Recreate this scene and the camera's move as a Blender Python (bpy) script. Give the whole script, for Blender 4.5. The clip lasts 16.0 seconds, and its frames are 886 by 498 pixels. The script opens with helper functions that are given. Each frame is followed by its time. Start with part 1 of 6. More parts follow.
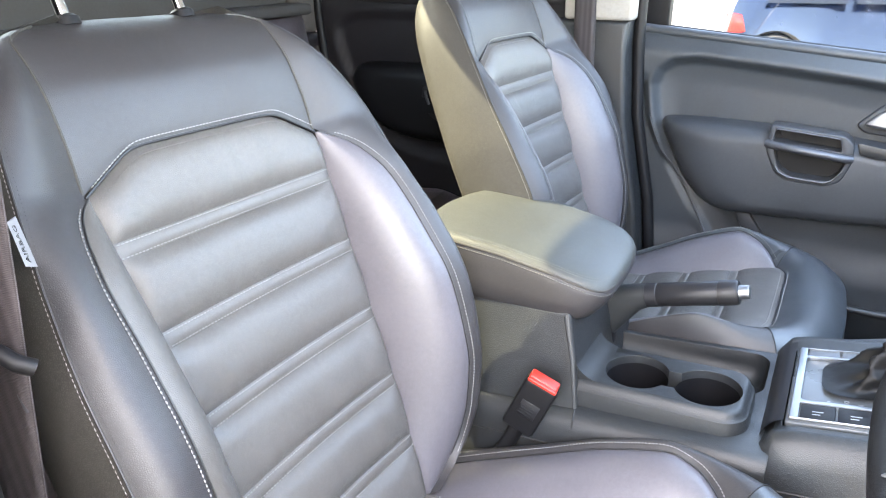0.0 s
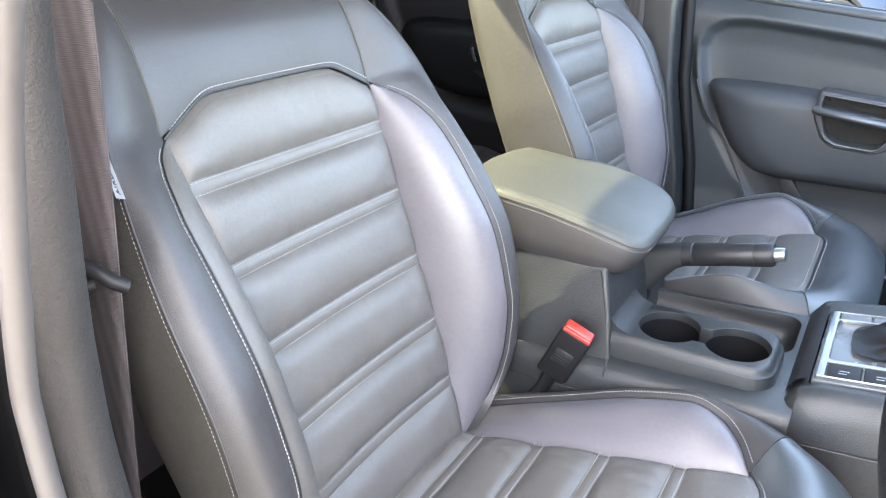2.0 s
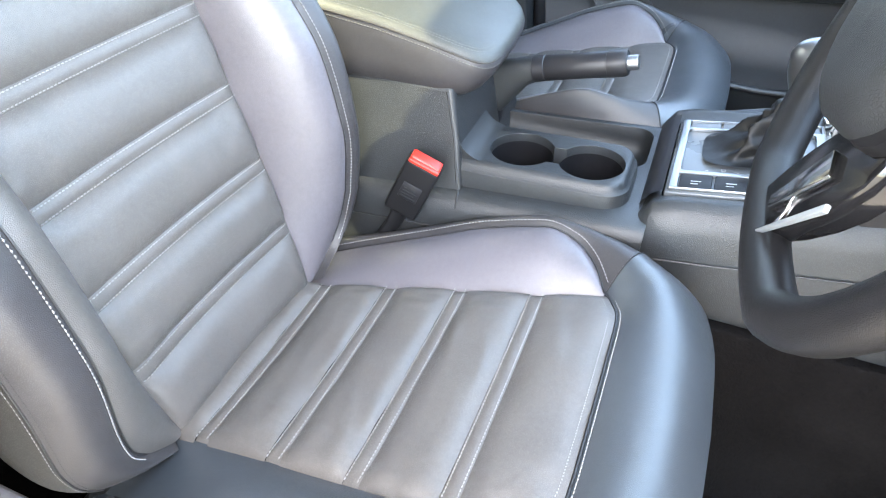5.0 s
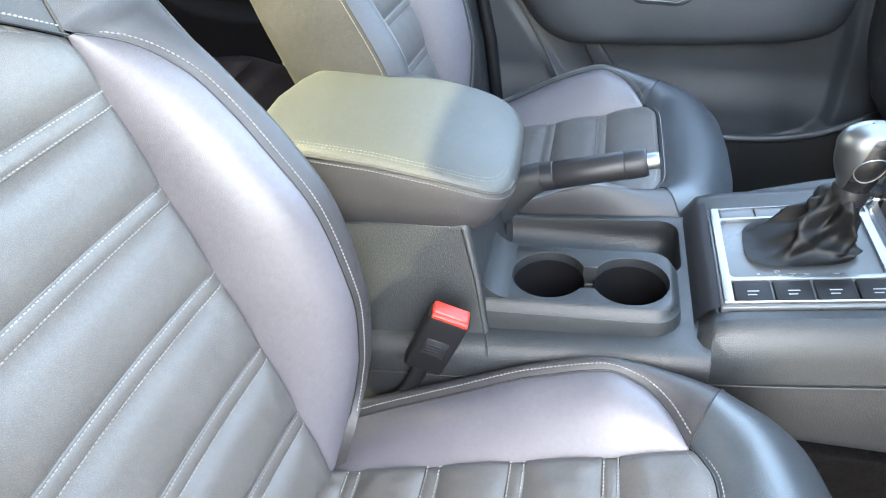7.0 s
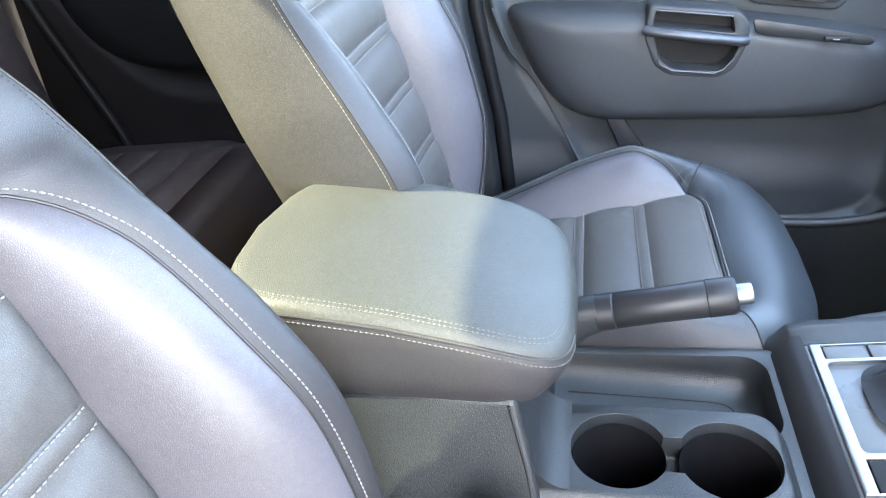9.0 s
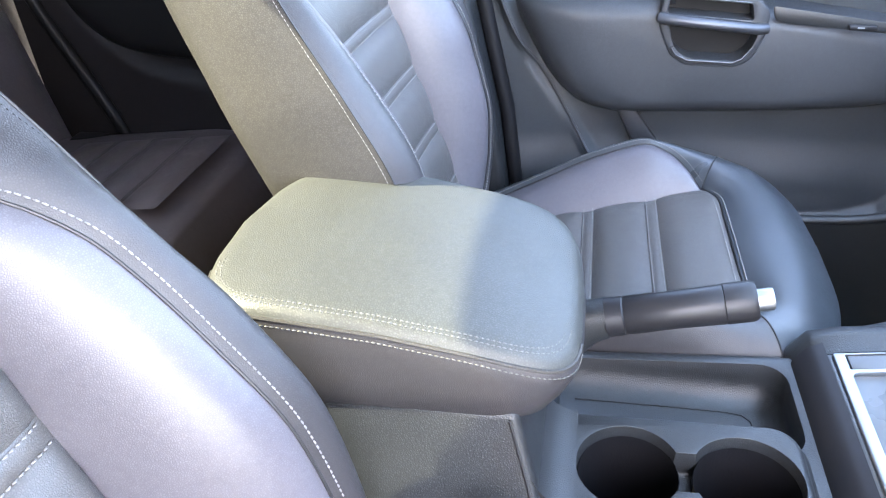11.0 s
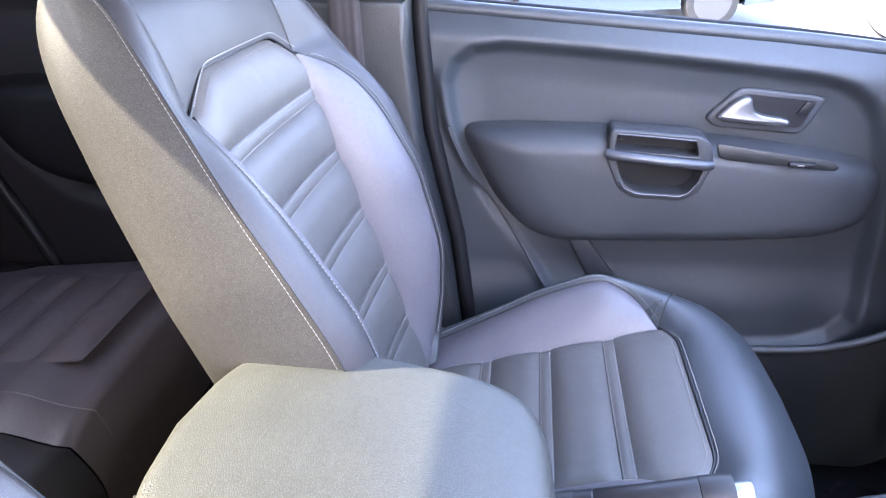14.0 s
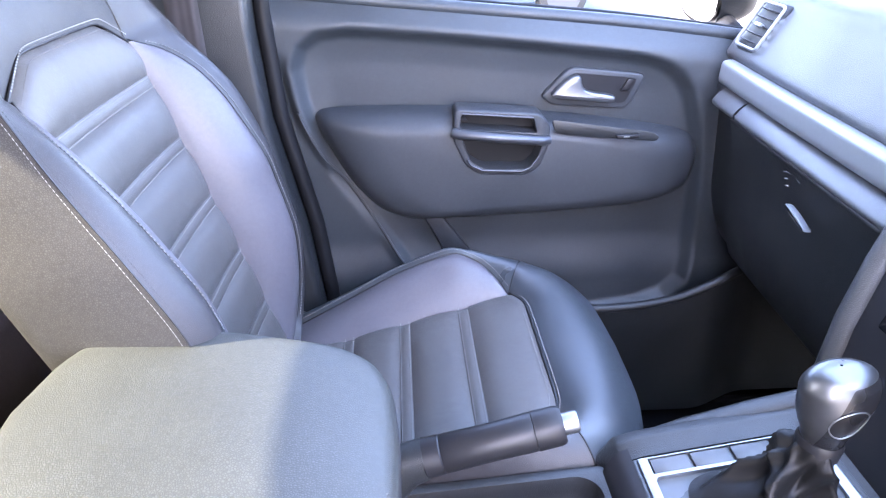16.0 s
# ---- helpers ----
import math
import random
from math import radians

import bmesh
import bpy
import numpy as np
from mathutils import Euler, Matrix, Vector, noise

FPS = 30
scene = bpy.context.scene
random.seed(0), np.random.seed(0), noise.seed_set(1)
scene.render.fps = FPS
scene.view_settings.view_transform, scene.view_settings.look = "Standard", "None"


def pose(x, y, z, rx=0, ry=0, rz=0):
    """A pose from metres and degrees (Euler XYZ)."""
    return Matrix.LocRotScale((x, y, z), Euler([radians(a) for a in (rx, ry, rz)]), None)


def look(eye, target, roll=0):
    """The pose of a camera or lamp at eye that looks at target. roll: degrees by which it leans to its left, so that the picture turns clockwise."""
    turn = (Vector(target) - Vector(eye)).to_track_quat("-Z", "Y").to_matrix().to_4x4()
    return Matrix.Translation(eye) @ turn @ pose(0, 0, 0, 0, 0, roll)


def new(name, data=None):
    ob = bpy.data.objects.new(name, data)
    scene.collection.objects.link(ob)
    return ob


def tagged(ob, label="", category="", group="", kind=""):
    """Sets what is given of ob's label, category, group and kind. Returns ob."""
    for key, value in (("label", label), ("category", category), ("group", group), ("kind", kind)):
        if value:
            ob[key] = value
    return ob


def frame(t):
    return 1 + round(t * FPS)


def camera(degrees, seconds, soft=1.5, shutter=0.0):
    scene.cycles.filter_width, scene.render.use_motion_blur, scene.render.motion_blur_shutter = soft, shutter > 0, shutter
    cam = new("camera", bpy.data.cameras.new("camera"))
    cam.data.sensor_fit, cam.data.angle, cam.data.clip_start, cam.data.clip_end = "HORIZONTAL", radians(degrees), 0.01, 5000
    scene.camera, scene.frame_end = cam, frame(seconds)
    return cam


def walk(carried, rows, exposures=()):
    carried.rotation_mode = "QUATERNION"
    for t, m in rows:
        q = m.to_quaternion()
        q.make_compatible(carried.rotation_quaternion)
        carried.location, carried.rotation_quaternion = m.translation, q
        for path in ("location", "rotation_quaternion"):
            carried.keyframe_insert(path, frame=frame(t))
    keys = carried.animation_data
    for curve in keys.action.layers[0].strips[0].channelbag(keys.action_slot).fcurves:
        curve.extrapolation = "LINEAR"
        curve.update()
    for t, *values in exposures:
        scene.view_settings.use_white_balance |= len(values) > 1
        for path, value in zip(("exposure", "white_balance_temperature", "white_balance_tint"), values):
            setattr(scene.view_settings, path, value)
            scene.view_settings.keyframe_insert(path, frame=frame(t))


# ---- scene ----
EXPOSURE = 4.66
# the clip's camera drifts from a warmer to a cooler white balance
WHITE = [(t, EXPOSURE + e, k, tint) for t, e, k, tint in ((0, -0.2, 7700, 18), (2, -0.22, 7600, 17), (4, 0.0, 7350, 15), (7, -0.08, 7450, 12), (9, 0, 7150, 15), (11.5, 0.05, 6950, 23), (13.5, 0.05, 6800, 31), (16, 0.05, 6500, 32))]
cam = camera(64.1, 16.0, soft=1.1)
PATH = [
    (0, (0.261, -0.911, 1.113), (-0.646, 0.693, 0.336), -0.6),
    (0.5, (0.271, -0.944, 1.121), (-0.711, 0.614, 0.341), -0.8),
    (1, (0.277, -0.954, 1.129), (-0.735, 0.578, 0.335), -0.6),
    (1.5, (0.277, -0.955, 1.124), (-0.729, 0.565, 0.3), -0.3),
    (2, (0.275, -0.955, 1.12), (-0.696, 0.556, 0.24), 0.2),
    (2.5, (0.277, -0.947, 1.109), (-0.637, 0.554, 0.154), 0.7),
    (3, (0.274, -0.932, 1.094), (-0.566, 0.557, 0.056), 1.3),
    (3.5, (0.277, -0.918, 1.081), (-0.485, 0.554, -0.039), 2.0),
    (4, (0.291, -0.895, 1.054), (-0.403, 0.574, -0.113), 2.6),
    (4.2, (0.289, -0.885, 1.053), (-0.36, 0.578, -0.146), 3.0),
    (6.3, (0.173, -0.797, 1.077), (-0.225, 0.7, -0.188), -0.4),
    (6.5, (0.155, -0.776, 1.08), (-0.23, 0.736, -0.172), -0.7),
    (7, (0.11, -0.715, 1.098), (-0.252, 0.85, -0.094), -2.0),
    (7.5, (0.074, -0.663, 1.111), (-0.259, 0.948, -0.026), -2.5),
    (8, (0.048, -0.602, 1.107), (-0.276, 1.039, 0.01), -2.9),
    (8.5, (0.03, -0.556, 1.09), (-0.296, 1.096, 0.011), -3.0),
    (9, (0.027, -0.509, 1.075), (-0.313, 1.137, -0.009), -2.9),
    (11.5, (0.027, -0.456, 1.057), (-0.333, 1.17, -0.049), -2.8),
    (12, (0.027, -0.434, 1.072), (-0.309, 1.221, 0.001), -2.3),
    (12.5, (0.023, -0.41, 1.094), (-0.286, 1.278, 0.067), -1.7),
    (13, (0.017, -0.392, 1.105), (-0.269, 1.329, 0.127), -1.4),
    (13.5, (0.012, -0.389, 1.107), (-0.25, 1.359, 0.173), -1.2),
    (14, (0.008, -0.386, 1.113), (-0.217, 1.38, 0.202), -1.1),
    (14.5, (0.011, -0.383, 1.113), (-0.164, 1.392, 0.209), -1.0),
    (15, (0.025, -0.393, 1.111), (-0.081, 1.384, 0.2), -0.9),
    (15.5, (0.04, -0.408, 1.108), (0.029, 1.366, 0.184), -0.5),
    (16, (0.048, -0.427, 1.104), (0.158, 1.344, 0.182), -0.0),
]
walk(cam, [(t, look(eye, target, roll)) for t, eye, target, roll in PATH], exposures=WHITE)

# ---- world and sun ----
TO_SUN = Vector((-1.0, -0.21, 0.87)).normalized()
world = bpy.data.worlds.new("world")
scene.world = world
world.use_nodes = True
wn = world.node_tree
sky = wn.nodes.new("ShaderNodeTexSky")
sky.sky_type, sky.sun_disc = "NISHITA", False
sky.sun_elevation = math.asin(TO_SUN.z)
sky.sun_rotation = math.atan2(TO_SUN.x, TO_SUN.y)
wn.links.new(sky.outputs[0], wn.nodes["Background"].inputs[0])
wn.nodes["Background"].inputs[1].default_value = 0.15
sun_data = bpy.data.lights.new("sun", "SUN")
sun_data.energy, sun_data.angle, sun_data.color = 3.6, radians(0.53), (1.0, 0.97, 0.80)
# the sky's light through the open driver's door
sky_data = bpy.data.lights.new("door_sky", "AREA")
sky_data.shape, sky_data.size, sky_data.size_y = "RECTANGLE", 1.10, 0.70
sky_data.energy, sky_data.color = 2.7, (0.95, 0.955, 0.95)
sky_lamp = new("door_sky", sky_data)
sky_lamp.matrix_world = look((0.30, -1.10, 1.32), (0.02, -0.20, 0.55))
# the sky's light through the windscreen
front_data = bpy.data.lights.new("windscreen_sky", "AREA")
front_data.shape, front_data.size, front_data.size_y = "RECTANGLE", 1.30, 0.75
front_data.energy, front_data.color = 0.95, (0.45, 0.74, 1.0)
front_lamp = new("windscreen_sky", front_data)
front_lamp.matrix_world = look((0.60, 0.0, 1.33), (0.34, 0.0, 0.45))
sun = new("sun", sun_data)
sun.matrix_world = look(TO_SUN * 20, (0, 0, 0))


# ---- materials ----
def material(name, colour, rough=0.5, metal=0.0, grain=0.0, grain_size=0.0012, wave=0.0, wave_size=0.04,
             vary=0.12, spec=0.5, kind="noise", sheen=0.0, coat=0.0, rough_vary=0.08, crease=0.35):
    """A surface with grain relief, broad unevenness and two scales of colour variation; sizes in metres."""
    m = bpy.data.materials.new(name)
    m.use_nodes = True
    nt, b = m.node_tree, m.node_tree.nodes["Principled BSDF"]
    link, add = nt.links.new, nt.nodes.new
    tc = add("ShaderNodeTexCoord")

    def noise_at(size, detail=3.0):
        n = add("ShaderNodeTexNoise")
        n.inputs["Scale"].default_value, n.inputs["Detail"].default_value = 1.0 / size, detail
        link(tc.outputs["Object"], n.inputs["Vector"])
        return n
    broad, fine = noise_at(0.11, 4.0), noise_at(0.006, 3.0)
    mix = add("ShaderNodeMath")
    mix.operation = "ADD"
    link(broad.outputs[0], mix.inputs[0]), link(fine.outputs[0], mix.inputs[1])
    ramp = add("ShaderNodeMapRange")
    ramp.inputs[1].default_value, ramp.inputs[2].default_value = 0.6, 1.4
    ramp.inputs[3].default_value, ramp.inputs[4].default_value = 1.0 - vary, 1.0 + vary
    link(mix.outputs[0], ramp.inputs[0])
    tint = add("ShaderNodeVectorMath")
    tint.operation = "SCALE"
    tint.inputs[0].default_value = colour
    link(ramp.outputs[0], tint.inputs["Scale"])
    link(tint.outputs[0], b.inputs["Base Color"])
    rr = add("ShaderNodeMapRange")
    rr.inputs[1].default_value, rr.inputs[2].default_value = 0.3, 0.7
    rr.inputs[3].default_value, rr.inputs[4].default_value = max(0.03, rough - rough_vary), min(1.0, rough + rough_vary)
    link(broad.outputs[0], rr.inputs[0]), link(rr.outputs[0], b.inputs["Roughness"])
    b.inputs["Metallic"].default_value = metal
    b.inputs["Specular IOR Level"].default_value = spec
    b.inputs["Sheen Weight"].default_value = sheen
    b.inputs["Coat Weight"].default_value = coat
    last = None
    if wave:
        w = noise_at(wave_size, 2.0)
        bw = add("ShaderNodeBump")
        bw.inputs["Strength"].default_value, bw.inputs["Distance"].default_value = 1.0, wave
        link(w.outputs[0], bw.inputs["Height"])
        last = bw
    if grain:
        if kind == "cell":
            g = add("ShaderNodeTexVoronoi")
            g.feature = "DISTANCE_TO_EDGE"
            g.inputs["Scale"].default_value = 1.0 / grain_size
            wob = noise_at(grain_size * 2.2, 1.0)
            va = add("ShaderNodeVectorMath")
            va.operation = "MULTIPLY_ADD"
            va.inputs[1].default_value = (grain_size * 0.5,) * 3
            link(wob.outputs["Color"], va.inputs[0]), link(tc.outputs["Object"], va.inputs[2])
            link(va.outputs[0], g.inputs["Vector"])
            cl = add("ShaderNodeMapRange")
            cl.inputs[2].default_value = 0.38
            link(g.outputs["Distance"], cl.inputs[0])
            height = cl.outputs[0]
            pit = add("ShaderNodeMapRange")
            pit.inputs[3].default_value = 1.0 - crease
            link(height, pit.inputs[0])
            both = add("ShaderNodeMath")
            both.operation = "MULTIPLY"
            link(ramp.outputs[0], both.inputs[0]), link(pit.outputs[0], both.inputs[1])
            link(both.outputs[0], tint.inputs["Scale"])
        else:
            height = noise_at(grain_size, 2.0).outputs[0]
        bg = add("ShaderNodeBump")
        bg.inputs["Strength"].default_value, bg.inputs["Distance"].default_value = 1.0, grain
        link(height, bg.inputs["Height"])
        if last:
            link(last.outputs[0], bg.inputs["Normal"])
        last = bg
    if last:
        link(last.outputs[0], b.inputs["Normal"])
    return m


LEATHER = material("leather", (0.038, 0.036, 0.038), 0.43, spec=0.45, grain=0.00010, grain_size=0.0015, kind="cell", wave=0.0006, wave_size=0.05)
# cushion fronts: the windscreen sky's blue reflection is put into this colour
LEATHER_SKY_TINT = material("leather_sky_tint", (0.040, 0.048, 0.056), 0.35, spec=0.85, grain=0.00009, grain_size=0.0016, kind="cell", wave=0.0006, wave_size=0.05)
# bolsters: the light's pale mauve sheen is put into this colour
LEATHER_LIT = material("leather_lit", (0.108, 0.100, 0.111), 0.42, spec=0.5, grain=0.00007, grain_size=0.0014, kind="cell", crease=0.25, wave=0.0005, wave_size=0.06)
LEATHER_SOFT = material("leather_nappa", (0.096, 0.089, 0.083), 0.41, spec=0.5, grain=0.00014, grain_size=0.0016, kind="cell", crease=0.3, wave=0.0008, wave_size=0.045)
LEATHER_DARK = material("leather_side", (0.058, 0.055, 0.050), 0.52, spec=0.25, grain=0.00009, grain_size=0.0019, kind="cell", crease=0.42, wave=0.0003, wave_size=0.06)
LEATHER_REST = material("leather_armrest", (0.056, 0.058, 0.052), 0.46, spec=0.45, grain=0.00015, grain_size=0.0020, kind="cell", crease=0.40, wave=0.0003, wave_size=0.06)
PIPING = material("piping", (0.012, 0.012, 0.013), 0.5)
THREAD_DIM = material("thread_dim", (0.115, 0.112, 0.110), 0.75, vary=0.25, spec=0.2)
THREAD_LID = material("thread_lid", (0.105, 0.105, 0.096), 0.75, vary=0.2, spec=0.2)
THREAD = material("thread", (0.20, 0.197, 0.193), 0.75, vary=0.25, spec=0.2)
PLASTIC = material("grained_plastic", (0.0205, 0.0228, 0.025), 0.44, spec=0.48, grain=0.00016, grain_size=0.0021, kind="cell", crease=0.45)
PLASTIC_SMOOTH = material("smooth_plastic", (0.013, 0.013, 0.015), 0.40, spec=0.28, grain=0.00003, grain_size=0.0008)
PLASTIC_DARK = material("dark_plastic", (0.008, 0.008, 0.009), 0.48, spec=0.2, grain=0.00005, grain_size=0.001)
GLOSS_BLACK = material("gloss_black", (0.008, 0.008, 0.009), 0.12, rough_vary=0.03)
DOOR_SOFT = material("door_foam", (0.036, 0.042, 0.048), 0.44, spec=0.48, grain=0.00014, grain_size=0.0017, kind="cell", crease=0.3, wave=0.0005, wave_size=0.09)
DOOR_PAD = material("door_pad", (0.043, 0.047, 0.053), 0.45, spec=0.42, grain=0.00010, grain_size=0.0016, kind="cell")
# door trim darkened for the rear: the cabin's shade is in the colour
REAR_TRIM_SHADED = material("rear_trim_shaded", (0.024, 0.0215, 0.024), 0.50, spec=0.2, grain=0.00014, grain_size=0.0018, kind="cell")
DASH_FOAM = material("dash_foam", (0.058, 0.061, 0.066), 0.42, grain=0.00016, grain_size=0.0019, kind="cell")
SILVER = material("satin_silver", (0.26, 0.272, 0.285), 0.36, metal=0.9, grain=0.00002, grain_size=0.0006, vary=0.05)
SATIN_GREY = material("satin_grey", (0.075, 0.079, 0.088), 0.40, metal=0.6, vary=0.05)
# glove box band: paler and bluer, the sky's reflection put into the colour
BAND_SKY_TINT = material("band_sky_tint", (0.105, 0.113, 0.122), 0.40, grain=0.00006, grain_size=0.0015, kind="cell")
KNOB_SILVER = material("knob_silver", (0.115, 0.119, 0.124), 0.34, metal=0.85, vary=0.05)
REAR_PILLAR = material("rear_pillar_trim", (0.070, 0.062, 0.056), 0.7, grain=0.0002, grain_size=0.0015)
STRIP = material("satin_strip", (0.20, 0.217, 0.230), 0.40, metal=0.25, vary=0.04)
CHROME = material("chrome", (0.80, 0.80, 0.80), 0.12, metal=1.0, vary=0.03, rough_vary=0.04)
RED = material("red_button", (0.5, 0.022, 0.012), 0.42, vary=0.08)
RUBBER = material("rubber_seal", (0.016, 0.015, 0.015), 0.56, spec=0.3, grain=0.0006, grain_size=0.0022, vary=0.2)
RUBBER_MAT = material("rubber_mat", (0.005, 0.005, 0.006), 0.7, spec=0.08, grain=0.0003, grain_size=0.002)
CARPET = material("carpet", (0.006, 0.0055, 0.0055), 0.95, grain=0.0015, grain_size=0.0035, vary=0.4, spec=0.0)
TRIM_LIGHT = material("beige_trim", (0.30, 0.28, 0.255), 0.65, grain=0.0002, grain_size=0.0015)
REAR_WALL = material("rear_wall_trim", (0.040, 0.036, 0.033), 0.8, grain=0.0002, grain_size=0.0015)
HEADLINER = material("headliner", (0.32, 0.31, 0.29), 0.9, grain=0.0004, grain_size=0.0015)
PAINT = material("white_body_paint", (0.5, 0.5, 0.49), 0.25, coat=0.5, vary=0.03)
FRAME = material("door_frame_grey", (0.046, 0.042, 0.041), 0.5, vary=0.1)
BENCH = material("bench_leather", (0.095, 0.079, 0.084), 0.38, grain=0.00012, grain_size=0.002, kind="cell", wave=0.002, wave_size=0.05)
PAINT_BLUE = material("blue_car_paint", (0.0035, 0.0075, 0.022), 0.2, coat=0.7, vary=0.05)
PAINT_SILVER = material("silver_car_paint", (0.45, 0.46, 0.48), 0.25, metal=0.4, coat=0.7, vary=0.05)
TYRE = material("tyre_rubber", (0.02, 0.02, 0.02), 0.8)
LAMP_RED = material("tail_lamp_red", (0.6, 0.02, 0.015), 0.15)
GROUND = material("concrete_ground", (0.22, 0.205, 0.185), 0.85, grain=0.003, grain_size=0.02, vary=0.15)
TAG = material("white_tag", (0.16, 0.16, 0.165), 0.8, vary=0.06)
MARK = material("white_print", (0.22, 0.23, 0.24), 0.6, vary=0.04)
BUTTON_GREY = material("button_grey", (0.06, 0.063, 0.066), 0.35)
PLATE_GREY = material("shift_plate", (0.068, 0.075, 0.080), 0.3, vary=0.05)


def webbing_material():
    """Woven belt: fine ribs across, broader stripes along its length."""
    m = material("belt_webbing", (0.036, 0.029, 0.031), 0.7, vary=0.1)
    nt, b = m.node_tree, m.node_tree.nodes["Principled BSDF"]
    tc = nt.nodes.new("ShaderNodeTexCoord")
    ribs, along_ = nt.nodes.new("ShaderNodeTexWave"), nt.nodes.new("ShaderNodeTexWave")
    ribs.bands_direction, along_.bands_direction = "Z", "X"
    ribs.inputs["Scale"].default_value, ribs.inputs["Distortion"].default_value = 230.0, 0.6
    along_.inputs["Scale"].default_value, along_.inputs["Distortion"].default_value = 27.0, 0.0
    bu = nt.nodes.new("ShaderNodeBump")
    bu.inputs["Strength"].default_value, bu.inputs["Distance"].default_value = 1.0, 0.00022
    bands = nt.nodes.new("ShaderNodeMapRange")
    bands.inputs[3].default_value, bands.inputs[4].default_value = 0.62, 1.12
    for w in (ribs, along_):
        nt.links.new(tc.outputs["Object"], w.inputs["Vector"])
    nt.links.new(ribs.outputs["Fac"], bu.inputs["Height"]), nt.links.new(bu.outputs[0], b.inputs["Normal"])
    was = b.inputs["Base Color"].links[0].from_socket
    mul = nt.nodes.new("ShaderNodeVectorMath")
    mul.operation = "SCALE"
    nt.links.new(along_.outputs["Fac"], bands.inputs[0])
    nt.links.new(was, mul.inputs[0]), nt.links.new(bands.outputs[0], mul.inputs["Scale"])
    nt.links.new(mul.outputs[0], b.inputs["Base Color"])
    return m


WEBBING = webbing_material()


def glass_material(name, tint):
    m = bpy.data.materials.new(name)
    m.use_nodes = True
    nt = m.node_tree
    nt.nodes.remove(nt.nodes["Principled BSDF"])
    t, g, mix, f = (nt.nodes.new("ShaderNode" + n) for n in ("BsdfTransparent", "BsdfGlossy", "MixShader", "Fresnel"))
    t.inputs[0].default_value = (*tint, 1)
    g.inputs["Roughness"].default_value = 0.02
    nt.links.new(f.outputs[0], mix.inputs[0]), nt.links.new(t.outputs[0], mix.inputs[1])
    nt.links.new(g.outputs[0], mix.inputs[2]), nt.links.new(mix.outputs[0], nt.nodes["Material Output"].inputs[0])
    return m


GLASS = glass_material("window_glass", (0.90, 0.95, 0.93))
BACK_GLASS = glass_material("tinted_back_glass", (0.37, 0.40, 0.35))
PRIVACY = glass_material("privacy_glass", (0.10, 0.105, 0.11))
MIRROR = material("mirror_silver", (0.9, 0.9, 0.9), 0.03, metal=1.0, vary=0.0, rough_vary=0.0)


# ---- building tools ----
def smooth(ob, angle=38):
    for p in ob.data.polygons:
        p.use_smooth = True
    ob.data.set_sharp_from_angle(angle=radians(angle))
    return ob


def thing(name, label, category, group="", kind="", at=(0, 0, 0)):
    ob = new(name)
    ob.empty_display_size = 0.05
    ob.location = at
    return tagged(ob, label, category, group, kind)


def part(name, verts, faces, mat, parent=None, label="", angle=38, at=None):
    me = bpy.data.meshes.new(name)
    me.from_pydata([tuple(v) for v in verts], [], faces)
    me.materials.append(mat)
    ob = new(name, me)
    if parent is not None:
        ob.parent = parent
    if at is not None:
        ob.matrix_basis = at
    if label:
        ob["label"] = label
    return smooth(ob, angle)


def bm_part(name, bm, mat, parent=None, label="", angle=38, at=None):
    bmesh.ops.recalc_face_normals(bm, faces=bm.faces)
    me = bpy.data.meshes.new(name)
    bm.to_mesh(me)
    bm.free()
    me.materials.append(mat)
    ob = new(name, me)
    if parent is not None:
        ob.parent = parent
    if at is not None:
        ob.matrix_basis = at
    if label:
        ob["label"] = label
    return smooth(ob, angle)


def grid(fn, nu, nv, u0=0.0, u1=1.0, v0=0.0, v1=1.0):
    vs = [fn(u0 + (u1 - u0) * i / nu, v0 + (v1 - v0) * j / nv) for j in range(nv + 1) for i in range(nu + 1)]
    fs = [(j * (nu + 1) + i, j * (nu + 1) + i + 1, (j + 1) * (nu + 1) + i + 1, (j + 1) * (nu + 1) + i)
          for j in range(nv) for i in range(nu)]
    return vs, fs


def curve(pts):
    """A smooth function through (s, value) pairs."""
    xs = np.array([p[0] for p in pts], float)
    ys = np.array([p[1] for p in pts], float)
    if xs[0] > xs[-1]:
        xs, ys = xs[::-1], ys[::-1]
    d = np.diff(ys) / np.diff(xs)
    m = np.zeros(len(xs))
    m[0], m[-1] = d[0], d[-1]
    for k in range(1, len(xs) - 1):
        m[k] = 0 if d[k - 1] * d[k] <= 0 else 2 * d[k - 1] * d[k] / (d[k - 1] + d[k])

    def f(s):
        s = min(max(s, xs[0]), xs[-1])
        k = min(int(np.searchsorted(xs, s, "right")) - 1, len(xs) - 2)
        h = xs[k + 1] - xs[k]
        t = (s - xs[k]) / h
        return float(ys[k] * (1 + 2 * t) * (1 - t) ** 2 + m[k] * h * t * (1 - t) ** 2
                     + ys[k + 1] * t * t * (3 - 2 * t) + m[k + 1] * h * t * t * (t - 1))
    return f


def along(pts, step):
    """Evenly spaced points along a polyline."""
    pts = [Vector(p) for p in pts]
    out, left = [pts[0]], step
    for a, b in zip(pts, pts[1:]):
        d = (b - a).length
        pos = left
        while pos <= d:
            out.append(a.lerp(b, pos / d))
            pos += step
        left = pos - d
    return out


def rounded(pts, n=4):
    """A closed outline through the pts, with every corner cut to a smooth curve."""
    pts = [Vector(p) for p in pts]
    for _ in range(n):
        q = []
        for a, b in zip(pts, pts[1:] + pts[:1]):
            q += [a.lerp(b, 0.25), a.lerp(b, 0.75)]
        pts = q
    return pts


